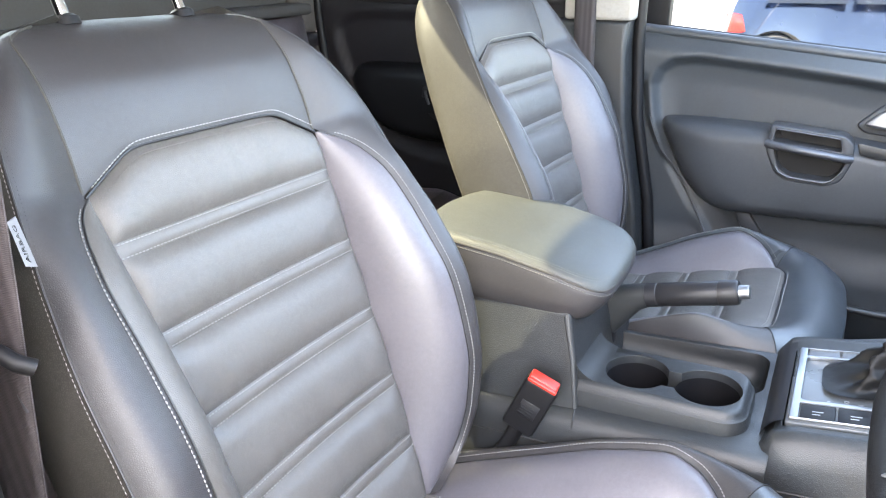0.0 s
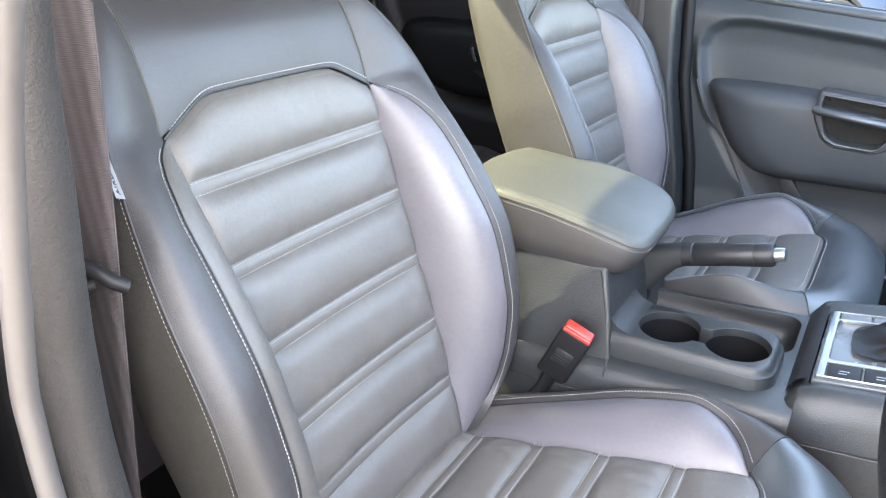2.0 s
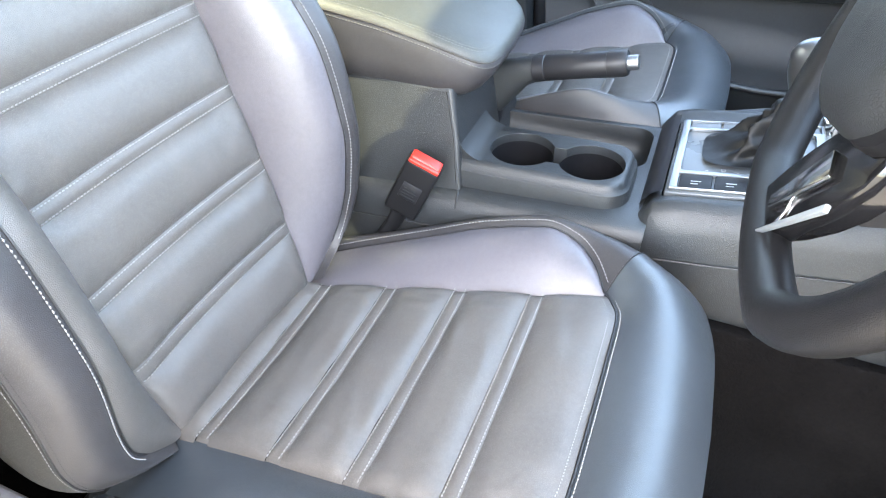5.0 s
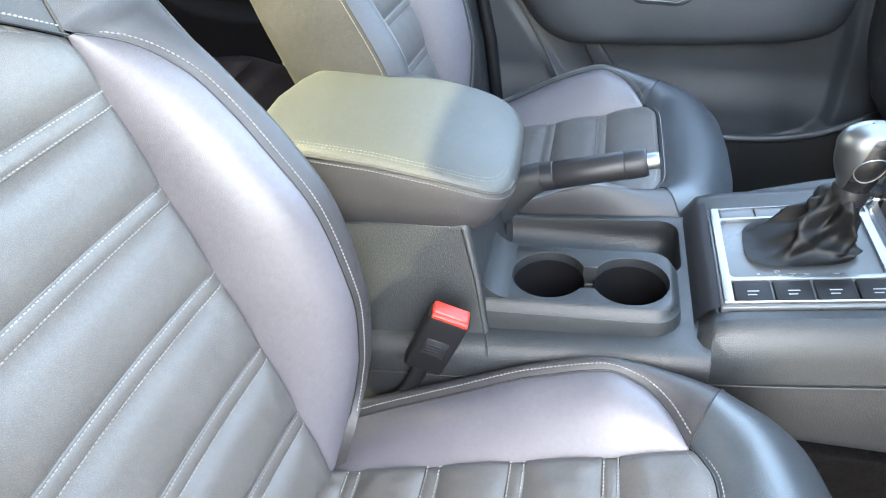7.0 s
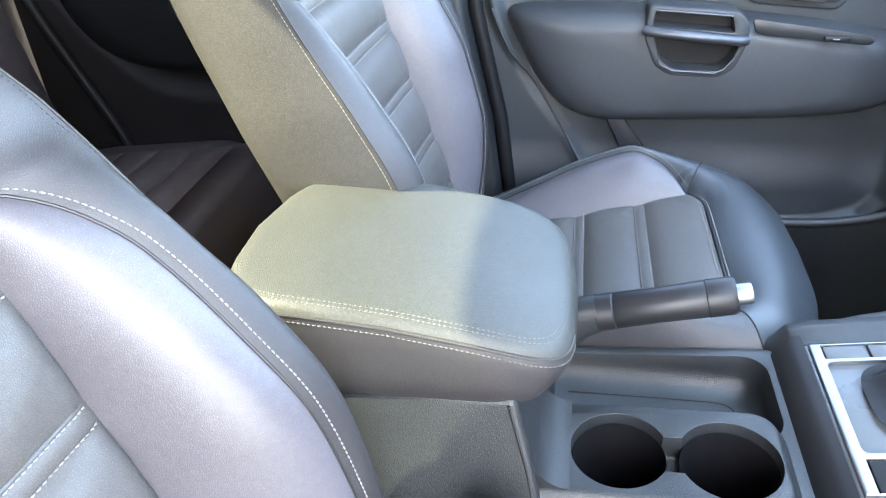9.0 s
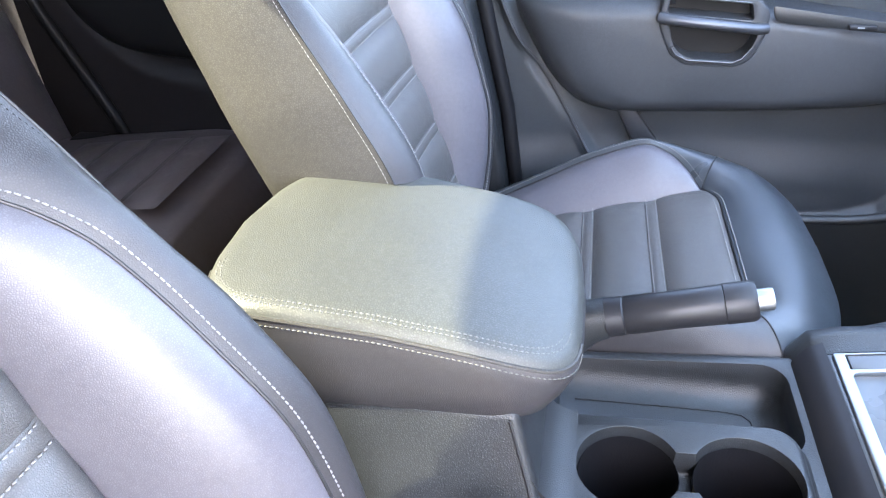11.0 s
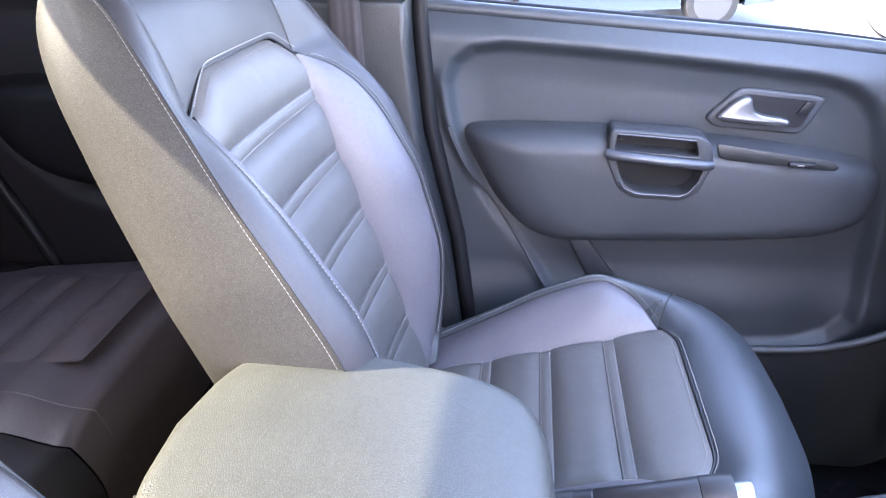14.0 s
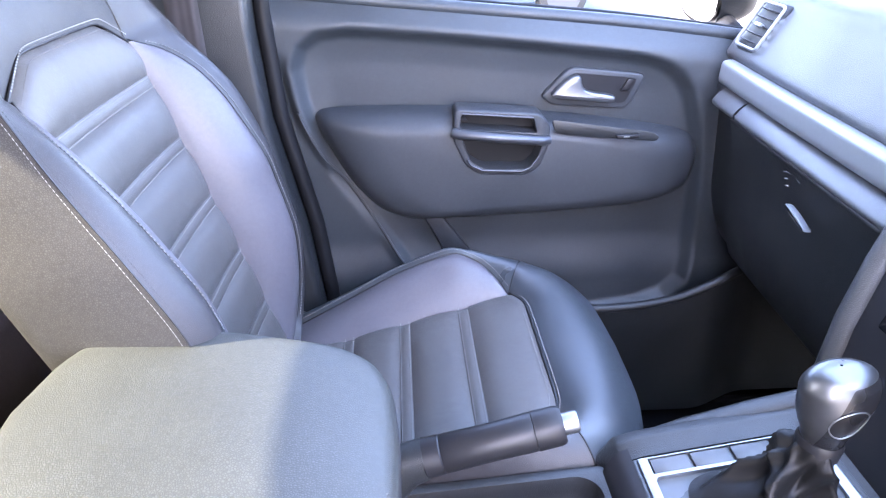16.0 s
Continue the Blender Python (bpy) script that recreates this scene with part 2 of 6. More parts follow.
def tight(pts, r=0.006, n=4):
    """A closed outline with small round corners."""
    out = []
    for k, p in enumerate(pts):
        p, a, b = Vector(p), Vector(pts[k - 1]), Vector(pts[(k + 1) % len(pts)])
        p0 = p + (a - p).normalized() * min(r, (a - p).length * 0.45)
        p1 = p + (b - p).normalized() * min(r, (b - p).length * 0.45)
        for j in range(n + 1):
            t = j / n
            out.append(p0 * (1 - t) ** 2 + p * 2 * t * (1 - t) + p1 * t * t)
    return out


def tube_mesh(pts, radius, sides=10, flat=1.0, closed=False):
    pts = [Vector(p) for p in pts]
    vs, fs, n = [], [], len(pts)
    rad = radius if callable(radius) else (lambda s: radius)
    ref = None
    for k, p in enumerate(pts):
        if closed:
            t = (pts[(k + 1) % n] - pts[k - 1]).normalized()
        else:
            t = (pts[min(k + 1, n - 1)] - pts[max(k - 1, 0)]).normalized()
        if ref is None:
            ref = t.orthogonal().normalized() if abs(t.z) > 0.9 else t.cross(Vector((0, 0, 1))).normalized()
        ref = (ref - t * ref.dot(t)).normalized()
        bi = t.cross(ref)
        r = rad(k / max(1, n - 1))
        for a in range(sides):
            c, s = math.cos(2 * math.pi * a / sides), math.sin(2 * math.pi * a / sides)
            vs.append(p + ref * c * r + bi * s * r * flat)
    rings = n if closed else n - 1
    for k in range(rings):
        for a in range(sides):
            b, k2 = (a + 1) % sides, (k + 1) % n
            fs.append((k * sides + a, k * sides + b, k2 * sides + b, k2 * sides + a))
    if not closed:
        fs.append(tuple(range(sides))[::-1])
        fs.append(tuple((n - 1) * sides + a for a in range(sides)))
    return vs, fs


def tube(name, pts, radius, mat, parent=None, label="", sides=10, flat=1.0, closed=False):
    return part(name, *tube_mesh(pts, radius, sides, flat, closed), mat, parent, label, angle=50)


def stitches(name, pts, ups, parent, long=0.0034, gap=0.0010, thick=0.00060, mat=None):
    """A row of short thread stitches along a polyline; ups: the outward way at its points (one, or one a point)."""
    pts = [Vector(p) for p in pts]
    fine, norms, pos = [], [], []
    total = 0.0
    for k in range(len(pts)):
        total += (pts[k] - pts[k - 1]).length if k else 0.0
        pos.append(total)
    vs, fs, s = [], [], 0.0
    up_at = ups if isinstance(ups, list) else [ups] * len(pts)
    k = 0

    def at(x):
        j = max(0, min(int(np.searchsorted(pos, x, "right")) - 1, len(pts) - 2))
        f = (x - pos[j]) / max(1e-9, pos[j + 1] - pos[j])
        return pts[j].lerp(pts[j + 1], f), Vector(up_at[j]).lerp(Vector(up_at[j + 1]), f).normalized()
    while s + long < total:
        (a, ua), (b, ub) = at(s), at(s + long)
        t = (b - a).normalized()
        side = t.cross(ua).normalized() * thick
        mid = (a + b) / 2 + ua * thick * 1.6
        n0 = len(vs)
        vs += [a + side * 0.6, a - side * 0.6, mid + side, mid - side, b + side * 0.6, b - side * 0.6, mid + side - ua * thick * 2.2, mid - side - ua * thick * 2.2]
        fs += [(n0, n0 + 1, n0 + 3, n0 + 2), (n0 + 2, n0 + 3, n0 + 5, n0 + 4), (n0, n0 + 2, n0 + 4, n0 + 6), (n0 + 1, n0 + 7, n0 + 5, n0 + 3)]
        s += long + gap
    ob = part(name, vs, fs, mat or THREAD, parent)
    return tagged(ob, "light grey stitching", kind="stuff")


def sewn(name, fn, params, parent, lift=0.0006, flip=1, **kw):
    """Stitches that lie on the surface fn along a list of its (u, v) parameters."""
    pts, ups = [], []
    for u, v in params:
        p, du, dv = Vector(fn(u, v)), Vector(fn(u + 1e-3, v)), Vector(fn(u, v + 1e-3))
        n = (du - p).cross(dv - p)
        n = n.normalized() * flip if n.length > 1e-12 else Vector((0, 0, 1))
        pts.append(p + n * lift), ups.append(n)
    return stitches(name, pts, ups, parent, **kw)


def box(name, lo, hi, mat, parent=None, label="", bevel=0.004, seg=3, at=None, taper=None):
    bm = bmesh.new()
    bmesh.ops.create_cube(bm, size=1.0)
    c = [(a + b) / 2 for a, b in zip(lo, hi)]
    for v in bm.verts:
        v.co = Vector([c[k] + v.co[k] * (hi[k] - lo[k]) for k in range(3)])
        if taper and v.co.z > c[2]:
            v.co.x, v.co.y = c[0] + (v.co.x - c[0]) * taper[0], c[1] + (v.co.y - c[1]) * taper[1]
    if bevel:
        bmesh.ops.bevel(bm, geom=list(bm.edges), offset=bevel, segments=seg, profile=0.5, affect="EDGES")
    return bm_part(name, bm, mat, parent, label, 45, at)


def rrect(a0, a1, b0, b1, r, n=4):
    """Points of a rectangle with round corners."""
    out = []
    for ca, cb, q0 in ((a1 - r, b1 - r, 0), (a0 + r, b1 - r, 90), (a0 + r, b0 + r, 180), (a1 - r, b0 + r, 270)):
        for k in range(n + 1):
            q = radians(q0 + 90 * k / n)
            out.append((ca + r * math.cos(q), cb + r * math.sin(q)))
    return out


def slab(name, outline, way, depth, mat, parent=None, label="", bevel=0.0, seg=2, at=None):
    """A plate: a closed outline pushed along a way, its rim rounded."""
    bm = bmesh.new()
    f = bm.faces.new([bm.verts.new(p) for p in outline])
    r = bmesh.ops.extrude_face_region(bm, geom=[f])
    top = [g for g in r["geom"] if isinstance(g, bmesh.types.BMVert)]
    bmesh.ops.translate(bm, vec=Vector(way).normalized() * depth, verts=top)
    if bevel:
        rims = [e for e in bm.edges if len(e.link_faces) == 2 and any(len(x.verts) == len(outline) for x in e.link_faces)]
        bmesh.ops.bevel(bm, geom=rims, offset=bevel, segments=seg, profile=0.5, affect="EDGES")
    return bm_part(name, bm, mat, parent, label, 40, at)


def pad(name, outline, way, profile, mat, parent=None, label="", rings=12, centre=None):
    """A puffed shape: rings of an outline drawn to its middle; profile(r): the rise at r (0 rim .. 1 middle)."""
    pts = [Vector(p) for p in outline]
    c = Vector(centre) if centre else sum(pts, Vector()) / len(pts)
    w, n = Vector(way).normalized(), len(pts)
    vs, fs = [], []
    for k in range(rings):
        r = k / rings
        for p in pts:
            vs.append(p.lerp(c, r) + w * profile(r))
    vs.append(c + w * profile(1.0))
    for k in range(rings - 1):
        for a in range(n):
            b = (a + 1) % n
            fs.append((k * n + a, k * n + b, (k + 1) * n + b, (k + 1) * n + a))
    for a in range(n):
        fs.append(((rings - 1) * n + a, (rings - 1) * n + (a + 1) % n, len(vs) - 1))
    return part(name, vs, fs, mat, parent, label, angle=60)


def carve(ob, cutters, bevel=0.0, seg=3, angle=35):
    """Cuts closed meshes out of ob, rounds its edges, and keeps the result as a plain mesh."""
    for c in cutters:
        m = ob.modifiers.new("cut", "BOOLEAN")
        m.operation, m.solver, m.object = "DIFFERENCE", "EXACT", c
    if bevel:
        m = ob.modifiers.new("round", "BEVEL")
        m.width, m.segments, m.limit_method, m.angle_limit = bevel, seg, "ANGLE", radians(angle)
    bpy.context.view_layer.update()
    got = bpy.data.meshes.new_from_object(ob.evaluated_get(bpy.context.evaluated_depsgraph_get()))
    ob.modifiers.clear()
    ob.data = got
    for c in cutters:
        bpy.data.objects.remove(c)
    return smooth(ob, 40)


def lathe(name, rows, centre, axis, mat, parent=None, label="", sides=28):
    """A turned shape: rows of (distance along axis, radius)."""
    c, ax = Vector(centre), Vector(axis).normalized()
    e1 = ax.orthogonal().normalized()
    e2 = ax.cross(e1)
    vs, fs = [], []
    for d, r in rows:
        for a in range(sides):
            q = 2 * math.pi * a / sides
            vs.append(c + ax * d + (e1 * math.cos(q) + e2 * math.sin(q)) * r)
    for k in range(len(rows) - 1):
        for a in range(sides):
            b = (a + 1) % sides
            fs.append((k * sides + a, k * sides + b, (k + 1) * sides + b, (k + 1) * sides + a))
    fs.append(tuple(range(sides))[::-1])
    fs.append(tuple((len(rows) - 1) * sides + a for a in range(sides)))
    return part(name, vs, fs, mat, parent, label, angle=35)


def words(name, text, size, m, mat, parent=None, label=""):
    """Raised print in the built-in font, kept as a mesh."""
    cu = bpy.data.curves.new(name, "FONT")
    cu.body, cu.size, cu.extrude, cu.align_x, cu.align_y = text, size, 0.0003, "CENTER", "CENTER"
    tmp = new(name, cu)
    bpy.context.view_layer.update()
    me = bpy.data.meshes.new_from_object(tmp.evaluated_get(bpy.context.evaluated_depsgraph_get()))
    bpy.data.objects.remove(tmp)
    me.materials.clear(), me.materials.append(mat)
    ob = new(name, me)
    if parent is not None:
        ob.parent = parent
    ob.matrix_basis = m
    if label:
        ob["label"] = label
    return ob


FLOOR, EARTH = 0.14, -0.42


# ---- front seats ----
from mathutils import noise as relief

PLASTIC_SIDE = material("shield_plastic", (0.11, 0.105, 0.11), 0.45, grain=0.0002, grain_size=0.0016)


def wrinkle(p, q, seed, out):
    """Soft creases of sat-on leather, stronger towards the ends of a pad."""
    where = max(0.0, 0.25 + relief.noise(Vector((p * 9, q * 9, seed * 7.3))))
    a = relief.noise(Vector((p * 62 + 8 * q, q * 13, seed * 5.7)))
    b = relief.noise(Vector((p * 48, q * 75, seed * 3.1 + 40)))
    c = relief.noise(Vector((p * 17, q * 17, seed + 70)))
    return 0.0016 * c + 0.0022 * a * where + 0.0022 * b * max(0.0, out - 0.5) / 0.5


def make_seat(seat, recline, dx, door_side, lift=0.0, plump=1.0, rows=(0.097, 0.006, -0.085, -0.177, -0.262), worn=1.0, slim=1.0, tuck=0.0):
    """One front seat, its middle at the thing's origin; recline in degrees, dx: the cushion's shift ahead."""
    a = radians(recline)
    up, ahead = Vector((-math.sin(a), 0, math.cos(a))), Vector((math.cos(a), 0, math.sin(a)))
    pivot = Vector((-0.25, 0, 0.77 + lift))

    def B(u, v, w):
        return pivot + up * v + ahead * w + Vector((0, u, 0))
    V_LOW, V_TOP, V_HEX = -0.345, 0.318, 0.150
    ue = curve([(-0.345, 0.128), (-0.27, 0.138), (-0.18, 0.146), (-0.08, 0.149), (0.0, 0.152), (0.1, 0.156), (0.15, 0.158)])
    ur = curve([(-0.345, 0.140), (-0.32, 0.176), (-0.29, 0.197), (-0.25, 0.205), (-0.17, 0.207), (-0.08, 0.209), (0.0, 0.207), (0.07, 0.204), (0.11, 0.194), (0.135, 0.179), (0.15, 0.159)])
    wr = curve([(-0.345, 0.006), (-0.29, 0.038), (-0.25, 0.059), (-0.17, 0.087), (-0.08, 0.094), (0.0, 0.080), (0.08, 0.056), (0.12, 0.034), (0.15, 0.008)])
    uo = curve([(-0.345, 0.152), (-0.325, 0.198), (-0.30, 0.234), (-0.27, 0.253), (-0.24, 0.260), (-0.17, 0.263), (-0.08, 0.266), (0.0, 0.263), (0.08, 0.250), (0.16, 0.232), (0.22, 0.215),
                (0.265, 0.194), (0.29, 0.174), (0.308, 0.146), (0.318, 0.100)])
    wo = curve([(-0.345, 0.006), (-0.25, 0.049), (-0.17, 0.075), (-0.08, 0.088), (0.0, 0.077), (0.08, 0.056), (0.16, 0.036), (0.24, 0.012), (0.29, -0.020), (0.318, -0.045)])
    us = lambda v: min(0.158 - 0.03 * (v - 0.15), uo(v) - 0.012)
    head = curve([(0.15, 0.0), (0.2, 0.004), (0.24, 0.002), (0.27, -0.006), (0.295, -0.018), (0.31, -0.032), (0.318, -0.045)])
    back = curve([(-0.345, -0.026), (-0.25, -0.042), (-0.05, -0.059), (0.05, -0.071), (0.15, -0.085), (0.25, -0.094), (0.29, -0.088), (0.31, -0.070), (0.318, -0.045)])
    over = lambda d, soft: (d + math.sqrt(d * d + soft * soft)) / 2
    hexa = lambda u: 0.1855 - over(abs(u) - 0.098, 0.010) * 0.58
    dish = lambda f: 0.010 * f * f - (0.006 * max(0.0, (abs(f) - 0.90) / 0.10) ** 2)

    backrest = part("backrest", *grid(lambda f, v: B(f * (uo(v) - 0.058), v, back(v) - 0.012 * (1 - f * f) * (1 if v < 0.29 else 0.0)), 14, 30, -1, 1, V_LOW, V_TOP),
                    LEATHER_DARK, seat, "charcoal leather backrest rear cover")
    gap = 0.017
    edges = [None] + [(r + gap / 2, r - gap / 2) for r in rows] + [(V_LOW, V_LOW)]
    for k in range(6):
        lo = edges[k + 1][0]
        hi = edges[k][1] if k else None

        def pad_at(f, s, lo=lo, hi=hi):
            top = hi if hi is not None else hexa(f * 0.158) - 0.0012
            v = lo + (top - lo) * s
            puff = 0.0105 * (1 - abs(2 * s - 1) ** 3.0) + worn * wrinkle(f * 0.16, v, k, abs(f))
            flat = 1.0 if hi is not None else 1 - s ** 4
            return B(f * ue(v), v, dish(f) * flat + puff * (1 - abs(f) ** 8))
        part("backrest_pad", *grid(pad_at, 64, 20, -1, 1), LEATHER_SOFT, backrest)
    for r in rows:
        part("welt", *grid(lambda f, s: B(f * ue(r), r + gap * (s - 0.5), dish(f) + 0.0022 * (1 - (2 * s - 1) ** 2) * (1 - abs(f) ** 8)), 30, 6, -1, 1), LEATHER_SOFT, backrest)
        for e in (0.0042, -0.0042):
            pts = [B(f * ue(r), r + e * 1.55, dish(f) + 0.0020) for f in np.linspace(-0.97, 0.97, 30)]
            stitches("stitching", pts, ahead, backrest)
    part("head_panel", *grid(lambda f, s: (lambda v: B(f * us(v), v, head(v) + 0.004 * (1 - f * f) * math.sin(math.pi * min(1, s * 1.2))))(
        hexa(f * 0.158) + 0.0012 + (V_TOP - hexa(f * 0.158) - 0.0012) * s), 30, 26, -1, 1), LEATHER, backrest)
    hex_line = [B(u, hexa(u), 0.0035) for u in np.linspace(-0.158, 0.158, 60)]
    tube("piping", hex_line, 0.0015, PIPING, backrest, sides=6)
    stitches("stitching", [B(u, hexa(u) + 0.0042, 0.0088) for u in np.linspace(-0.152, 0.152, 60)], ahead, backrest, mat=THREAD)
    stitches("stitching", [B(u * 0.975, hexa(u) - 0.0085, 0.0085) for u in np.linspace(-0.150, 0.150, 60)], ahead, backrest, long=0.0018, gap=0.0016, thick=0.0005, mat=THREAD_DIM)
    for sg in (-1, 1):
        lean = lambda v: 1.0 if sg != door_side else slim + (1.0 - slim) * min(1.0, max(0.0, (v + 0.10) / 0.15))
        uos = lambda v: uo(v) - (tuck * min(1.0, max(0.0, (0.17 - v) / 0.12)) if sg != door_side else 0.0)
        wrs = lambda v: wr(v) * (1 + lean(v)) / 2
        wos = lambda v: wo(v) * (2 * lean(v) - 1 if wo(v) > 0 else 1.0)

        def bolster(f, v):
            u0, u1, w1 = ue(v), ur(v), wrs(v)
            q = math.sin(f * math.pi / 2)
            return B(sg * (u0 - 0.002 + (u1 - u0 + 0.002) * (0.45 * f + 0.55 * (1 - math.cos(f * math.pi / 2)))), v, dish(1.0) * (1 - f) + w1 * q)
        # lit mauve tone on all but the driver's door-side bolster
        part("backrest_bolster", *grid(bolster, 12, 44, 0, 1, V_LOW, V_HEX), LEATHER_SOFT if sg == door_side == -1 else LEATHER_LIT, backrest)
        ub = lambda v: ur(v) if v < V_HEX else us(v)
        wb = lambda v: wrs(v) if v < V_HEX else head(v)

        def outer(f, v):
            bulge = 0.013 * math.sin(math.pi * f) * min(1, max(0.0, (V_TOP - v) / 0.06))
            return B(sg * (ub(v) + (uos(v) - ub(v)) * f + 0.3 * bulge), v, wb(v) + (wos(v) - wb(v)) * f ** 1.5 + bulge)
        part("shoulder_panel", *grid(outer, 12, 70, 0, 1, V_LOW, V_TOP), LEATHER, backrest)

        def side(f, v):
            u, w0, w1 = uos(v), wos(v), back(v)
            if f < 0.55:
                g = f / 0.55
                return B(sg * (u + 0.006 * math.sin(math.pi * g) - 0.002 * g), v, w0 + (w1 * 0.45 - w0) * g)
            th = (f - 0.55) / 0.45 * math.pi / 2
            return B(sg * (u - 0.002 - 0.056 * (1 - math.cos(th))), v, w1 * 0.45 + (w1 - w1 * 0.45) * math.sin(th))
        part("backrest_side", *grid(side, 16, 60, 0, 1, V_LOW, V_TOP), LEATHER_DARK, backrest, "grained charcoal leather side panel")
        vs_ = np.linspace(V_LOW + 0.03, V_HEX, 60)
        tube("piping", [B(sg * ur(v), v, wrs(v) + 0.0008) for v in vs_], 0.0010, PIPING, backrest, sides=6)
        sewn("stitching", outer, [(0.0062 / (uos(v) - ub(v) + 0.012), v) for v in vs_], backrest, flip=sg)
        vs_ = np.linspace(V_LOW + 0.04, 0.285, 70)
        tube("piping", [B(sg * (uos(v) + 0.0005), v, wos(v)) for v in vs_], 0.0010, PIPING, backrest, sides=6)
        sewn("stitching", side, [(0.026, v) for v in vs_], backrest, flip=sg, thick=0.00032)
        sewn("stitching", outer, [(0.93, v) for v in vs_], backrest, flip=sg, long=0.0018, gap=0.0018, thick=0.00025, mat=PIPING)
        tube("piping", [B(sg * us(v), v, head(v) + 0.0004) for v in np.linspace(V_HEX, 0.312, 30)], 0.0016, LEATHER_DARK, backrest, sides=6)
        post = tube("headrest_post", [B(sg * 0.071 - 0.005, v, -0.046) for v in (0.29, 0.35, 0.44)], 0.0065, CHROME, seat, "chrome headrest post", sides=16)
        lathe("collar", [(-0.006, 0.014), (0.002, 0.0135), (0.005, 0.010)], B(sg * 0.071 - 0.005, 0.318, -0.046), up, PLASTIC_DARK, post)

    # cushion
    def C(x, u, h):
        return Vector((x + dx, u, 0.53 + 0.24 * (x - 0.22) + h))
    cu = curve([(-0.16, 0.132), (-0.05, 0.138), (0.07, 0.147), (0.17, 0.153), (0.238, 0.160)])
    xr = [(-0.16, 0.205, -0.010), (-0.08, 0.215, 0.006), (0.0, 0.220, 0.023), (0.08, 0.225, 0.039), (0.15, 0.224, 0.046), (0.19, 0.214, 0.034), (0.218, 0.192, 0.017), (0.238, 0.160, 0.0)]
    rs = [k / 7 for k in range(8)]
    rx, ru, rh = (curve([(s, p[k] * (plump if k == 2 else 1.0)) for s, p in zip(rs, xr)]) for k in range(3))
    ox = curve([(0, -0.16), (0.4, 0.05), (0.7, 0.165), (0.88, 0.236), (1, 0.284)])
    ou_door = curve([(0, 0.250), (0.4, 0.264), (0.7, 0.267), (0.88, 0.262), (1, 0.247)])
    ou_mid = curve([(0, 0.232), (0.4, 0.238), (0.7, 0.244), (0.88, 0.248), (1, 0.247)])
    HP = -0.026
    cushion = part("cushion_base", *grid(lambda f, g: C(-0.16 + 0.44 * g, f * 0.235, -0.055 - 0.05 * g), 4, 4, -1, 1), LEATHER_DARK, seat, "charcoal leather seat cushion")
    seams = [0.166, 0.076, -0.010, -0.097]
    front_x = lambda u: 0.2585 - over(abs(u) - 0.125, 0.012) * 0.55
    ends = [None] + [(s + 0.0085, s - 0.0085) for s in seams] + [(-0.165, -0.165)]
    for k in range(5):
        lo = ends[k + 1][0]
        hi = ends[k][1] if k else None

        def cpad(f, s, lo=lo, hi=hi):
            top = hi if hi is not None else front_x(f * 0.16) - 0.0008
            x = lo + (top - lo) * s
            return C(x, f * cu(x), 0.004 * f * f + (0.0095 * (1 - abs(2 * s - 1) ** 3.0) + 1.7 * worn * wrinkle(x, f * 0.16, k + 9, abs(f))) * (1 - abs(f) ** 8) - 0.006 * max(0, (abs(f) - 0.9) / 0.1) ** 2)
        part("cushion_pad", *grid(cpad, 64, 20, -1, 1), LEATHER_SOFT, cushion)
    for r in seams:
        part("welt", *grid(lambda f, s: C(r + 0.017 * (s - 0.5), f * cu(r), 0.004 * f * f - 0.001 + 0.0026 * (1 - (2 * s - 1) ** 2) * (1 - abs(f) ** 8) - 0.008 * max(0, (abs(f) - 0.9) / 0.1) ** 2), 30, 6, -1, 1), LEATHER_SOFT, cushion)
        for e in (0.0065, -0.0065):
            stitches("stitching", [C(r + e, f * cu(r), 0.004 * f * f + 0.0012) for f in np.linspace(-0.97, 0.97, 30)], Vector((0, 0, 1)), cushion)

    def rim(s):
        return rx(s), ru(s), rh(s)

    def nose_inner(f):
        u = f * 0.16
        return front_x(u), u

    nose_ox = curve([(0, 0.364), (0.35, 0.361), (0.6, 0.350), (0.8, 0.329), (1, 0.284)])
    nose_ou = curve([(0, 0.0), (0.35, 0.095), (0.6, 0.163), (0.8, 0.209), (1, 0.247)])

    def fall(g):
        return HP * g ** 3.2

    def nose(f, g):
        sgn = 1 if f >= 0 else -1
        x0, u0 = nose_inner(f)
        x1, u1 = nose_ox(abs(f)), sgn * nose_ou(abs(f))
        if g <= 1:
            return C(x0 + (x1 - x0) * g, u0 + (u1 - u0) * g, fall(g) + (0.014 + 0.018 * abs(f) ** 3) * math.sin(math.pi * g ** 0.9))
        d = g - 1
        return C(x1 + 0.006 * math.sin(d * 3) - 0.02 * d * d, u1, HP - 0.105 * d)
    part("cushion_front", *grid(nose, 48, 40, -1, 1, 0, 2), LEATHER_SKY_TINT, cushion, "smooth charcoal leather cushion front")
    tube("piping", [C(front_x(u) + 0.001, u, 0.0025) for u in np.linspace(-0.16, 0.16, 60)], 0.0012, PIPING, cushion, sides=6)
    for sg in (-1, 1):
        tube("piping", [nose(sg, g) + Vector((0, 0, 0.0003)) for g in np.linspace(0.02, 1.8, 36)], 0.0010, PIPING, cushion, sides=6)
    stitches("stitching", [C(front_x(u) + 0.0046, u, 0.0042) for u in np.linspace(-0.159, 0.159, 60)], Vector((0, 0, 1)), cushion)
    stitches("stitching", [C(front_x(u) - 0.0075, u * 0.975, 0.0060) for u in np.linspace(-0.155, 0.155, 60)], Vector((0, 0, 1)), cushion, long=0.0018, gap=0.0016, thick=0.0005)
